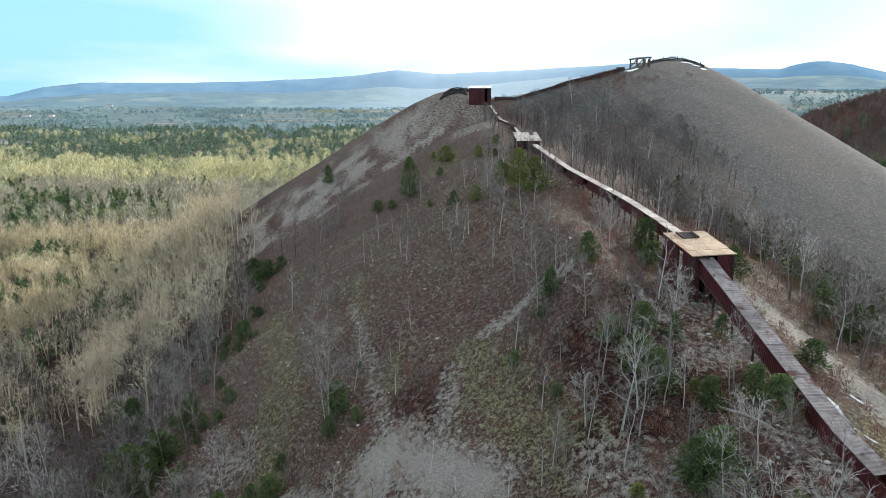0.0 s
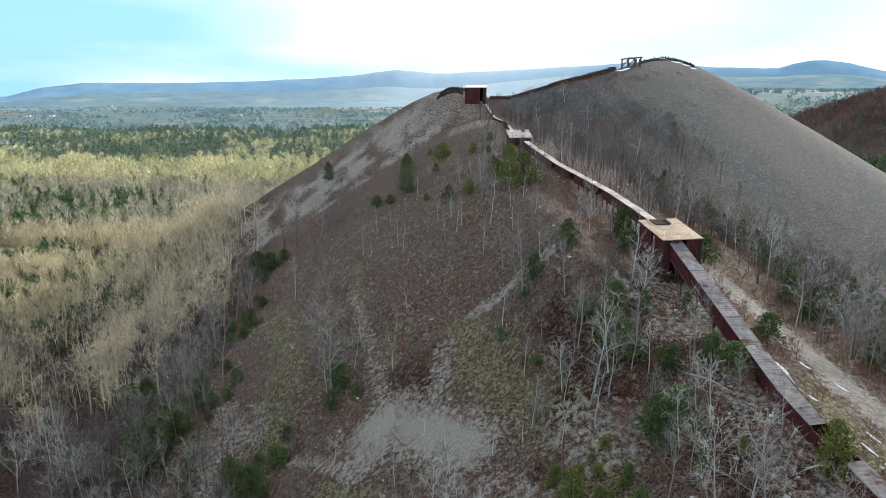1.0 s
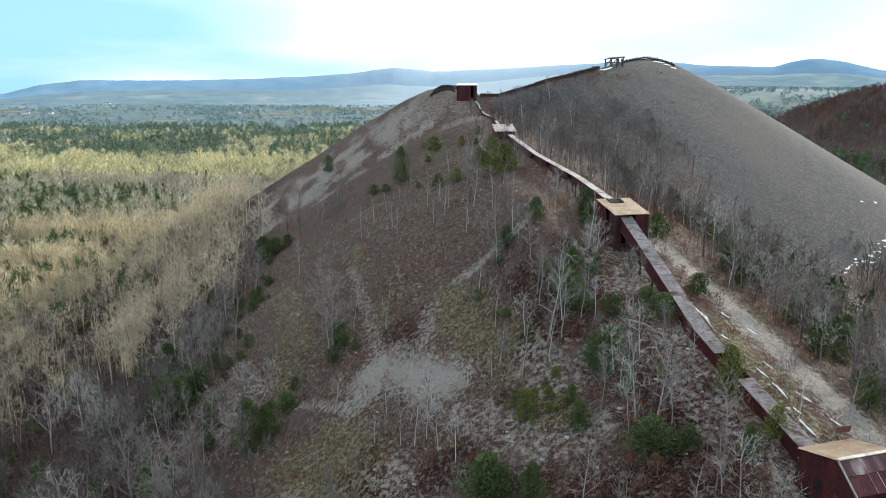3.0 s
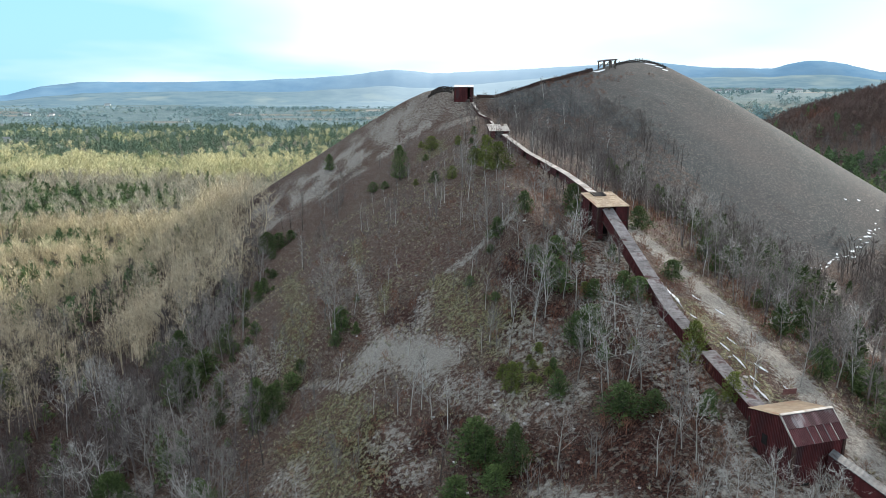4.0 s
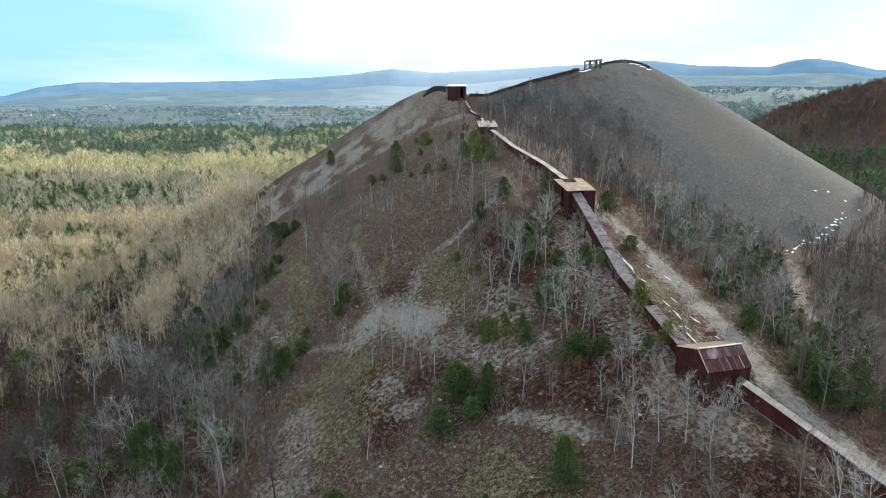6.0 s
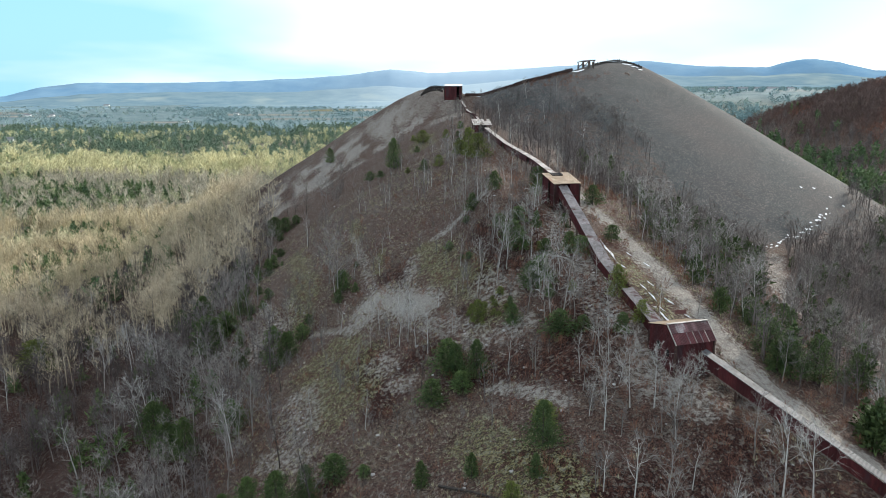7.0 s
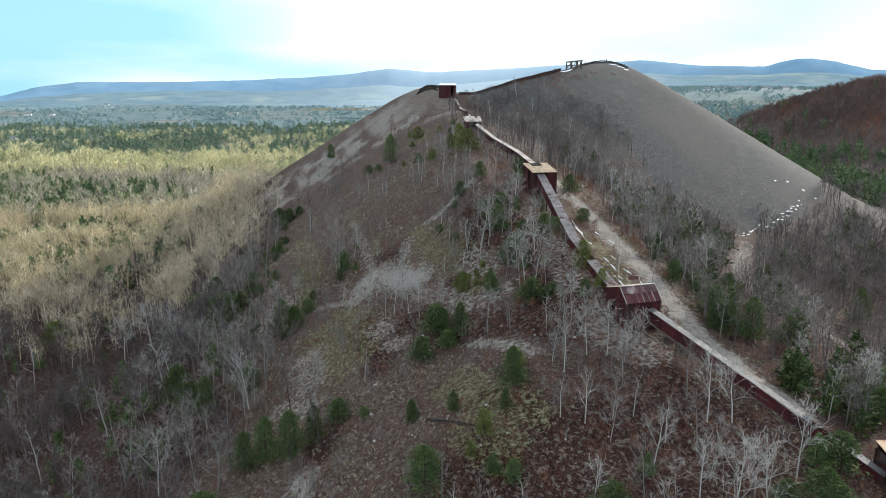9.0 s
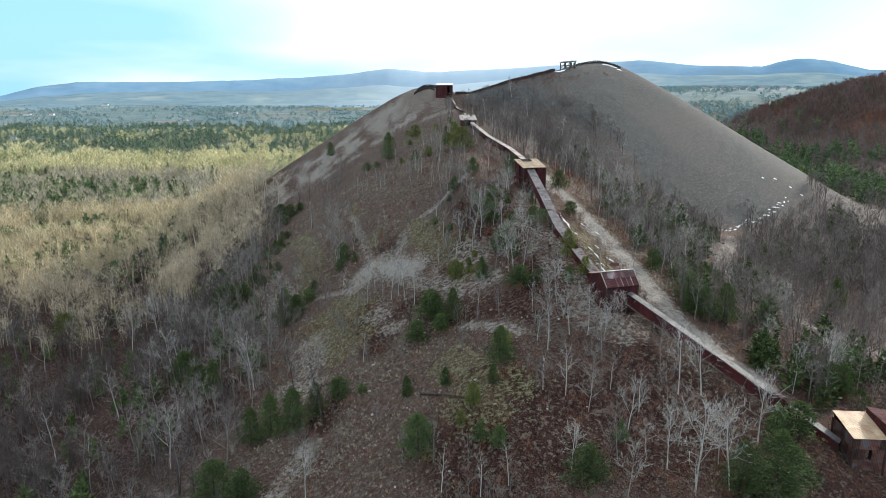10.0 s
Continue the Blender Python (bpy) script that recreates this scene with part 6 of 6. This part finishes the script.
def pebble():
    bm = bmesh.new()
    bmesh.ops.create_icosphere(bm, subdivisions=1, radius=0.25)
    for v in bm.verts:
        v.co *= rng.uniform(0.7, 1.25)
        v.co.z *= 0.6
    me_v = np.array([v.co[:] for v in bm.verts], np.float32)
    me_f = np.array([[v.index for v in f.verts] for f in bm.faces], np.int32)
    bm.free()
    return me_v, me_f


stones = [pebble() for _ in range(5)]
p = sow(3000, -30, 40, -24, 130, lambda x, y: 0.1 + 0.9 * patches(x, y, SANDY + SANDY_LOW), 0)[:700]
strew("stones", stones, p, rng.uniform(0.3, 1.1, len(p)), STONE, "scattered pale stones on the slope", "stones")

# ---- snow left in the shade, fallen logs, far houses ----
rng = np.random.default_rng(37)


def snow_patch(x, y, length, wide, turn, group):
    """A thin ragged strip of old snow on the ground."""
    bm = bmesh.new()
    n = 8
    rows = []
    c, s = math.cos(turn), math.sin(turn)
    for k in range(n + 1):
        u = (k / n - 0.5) * length
        half = wide * 0.5 * math.sqrt(max(0.02, 1 - (2 * k / n - 1) ** 2)) * rng.uniform(0.6, 1.3)
        row = []
        for v, lift_ in ((-half, 0.0), (0.0, 0.10), (half, 0.0)):
            px, py = x + u * c - v * s, y + u * s + v * c
            row.append(bm.verts.new((px - x, py - y, z_at(px, py) - z_at(x, y) + lift_ + 0.02)))
        rows.append(row)
    for a, b in zip(rows[:-1], rows[1:]):
        for k in range(2):
            bm.faces.new((a[k], b[k], b[k + 1], a[k + 1]))
    me = bpy.data.meshes.new("snow_patch")
    bm.to_mesh(me)
    bm.free()
    me.materials.append(SNOW)
    ob = new("snow_patch", me)
    ob.location = (x, y, z_at(x, y))
    return tagged(ob, "thin strip of old snow lying on the ground", "snow", group)


for x, y, length, wide, turn in ((26.6, 38.5, 8.0, 0.45, -1.5), (30, 39, 1.2, .35, -1), (32, 36.5, 1.3, .3, -.9), (28.9, 27, 1.5, .3, -1.2), (29.4, 24.5, 2.2, .3, -1.35), (29.8, 21.8, 1.2, .3, -1.2),
                                 (31.4, 24, 1.5, .3, -.9), (33, 21.5, 1.0, .3, -1), (27.6, 33, 1.2, .35, -1.3), (30.4, 29, 1.2, .3, -1), (29.6, 19.8, 2.2, .3, -1.3)):
    snow_patch(x, y, length, wide, turn, "snow along the gallery")
for k in range(44):
    t = k / 43
    x, y = np.interp(t, [0, .15, .3, .45, .7, 1], [80, 85.7, 93, 100, 111, 127]), np.interp(t, [0, .15, .3, .45, .7, 1], [133, 124.5, 126.8, 132, 141, 158])
    snow_patch(x + rng.normal(0, 0.6), y + rng.normal(0, 0.7), rng.uniform(0.6, 2.0), rng.uniform(0.3, 0.7), rng.uniform(0.2, 0.9), "snow at the foot of the heap")
for x, y in ((122, 168), (128, 171), (133, 169), (136, 166)):
    snow_patch(x, y, 1.3, 0.6, 0.3, "snow at the foot of the heap")
for x, y, length in ((52, 207.5, 4.5), (54, 209, 3), (76, 226.5, 6), (79, 226, 4), (81, 224.5, 3)):
    snow_patch(x, y, length, 1.3, 0.5, "snow on the heap top")


def fallen_log(x, y, length, turn, mat, word):
    wood = Twigs()
    pts = []
    for k in range(6):
        u = (k / 5 - 0.5) * length
        px, py = x + u * math.cos(turn), y + u * math.sin(turn)
        pts.append((px - x, py - y, z_at(px, py) - z_at(x, y) + 0.15 + 0.25 * k / 5))
    wood.tube(pts, [0.16, 0.15, 0.13, 0.11, 0.08, 0.05], 6)
    log = new("fallen_log")
    log.location = (x, y, z_at(x, y))
    part("trunk", quick_mesh("trunk", *wood.arrays(), mat), None, log)
    stubs = Twigs()
    for k in (2, 3, 4):
        a = np.array(pts[k])
        stubs.tube([a, a + np.array((rng.normal(0, .4), rng.normal(0, .4), 0.8))], [0.04, 0.004], 3)
    part("stubs", quick_mesh("stubs", *stubs.arrays(), mat), None, log)
    return tagged(log, word, "log")


fallen_log(-58, 103, 11, -1.0, BARK_PALE, "pale fallen trunk lying in the woods")
fallen_log(18.5, 36, 7, -0.9, BARK_GREY, "grey fallen trunk lying on the slope")
fallen_log(5.2, -2, 9, -0.75, BARK_DARK, "dark fallen trunk lying on the slope")


def far_house(x, y, w, d, h, turn, z=None):
    z = z_at(x, y) if z is None else z
    ho = thing("house", pose(x, y, z, 0, 0, turn), "white gabled house far off among trees", "house", "far houses")
    bm = bmesh.new()
    beam(bm, (-w / 2, 0, h / 2), (w / 2, 0, h / 2), d, h)
    part("wall", bm, WHITE_WALL, ho)
    bm = bmesh.new()
    v = [bm.verts.new(p) for p in ((-w / 2 - .4, -d / 2 - .4, h), (w / 2 + .4, -d / 2 - .4, h), (w / 2 + .4, d / 2 + .4, h), (-w / 2 - .4, d / 2 + .4, h), (-w / 2 - .4, 0, h + d * .4), (w / 2 + .4, 0, h + d * .4))]
    for f in ((0, 1, 5, 4), (2, 3, 4, 5), (0, 4, 3), (1, 2, 5), (0, 3, 2, 1)):
        bm.faces.new([v[k] for k in f])
    part("roof", bm, FAR_ROOF, ho)
    for k in range(3):
        bm = bmesh.new()
        cx = -w / 2 + w * (k + 0.5) / 3
        beam(bm, (cx - 0.5, -d / 2 - 0.03, h * 0.55), (cx + 0.5, -d / 2 - 0.03, h * 0.55), 0.06, 1.4)
        part("window", bm, DARK_HOLE, ho)


for x, y, w, d, h, turn in ((-705, 1045, 24, 12, 7, 5), (-665, 1052, 14, 10, 6, 20), (-560, 935, 16, 10, 5, -10), (-642, 1640, 18, 12, 9, 0), (-1216, 1940, 30, 14, 8, 10), (-1150, 1950, 22, 12, 8, -5),
                            (-633, 2020, 26, 12, 9, 0), (-1450, 2890, 40, 16, 9, 0)):
    far_house(x, y, w * 0.6, d * 0.6, h * 0.6, turn)
for x, y, w, turn in ((640, 1560, 16, 10), (668, 1580, 12, 0), (705, 1600, 22, -8), (745, 1610, 14, 5), (785, 1620, 26, 0), (830, 1625, 18, 12), (612, 1550, 12, 0), (520, 590, 14, 10), (545, 600, 12, -20)):
    far_house(x, y, w, 10, 6, turn)
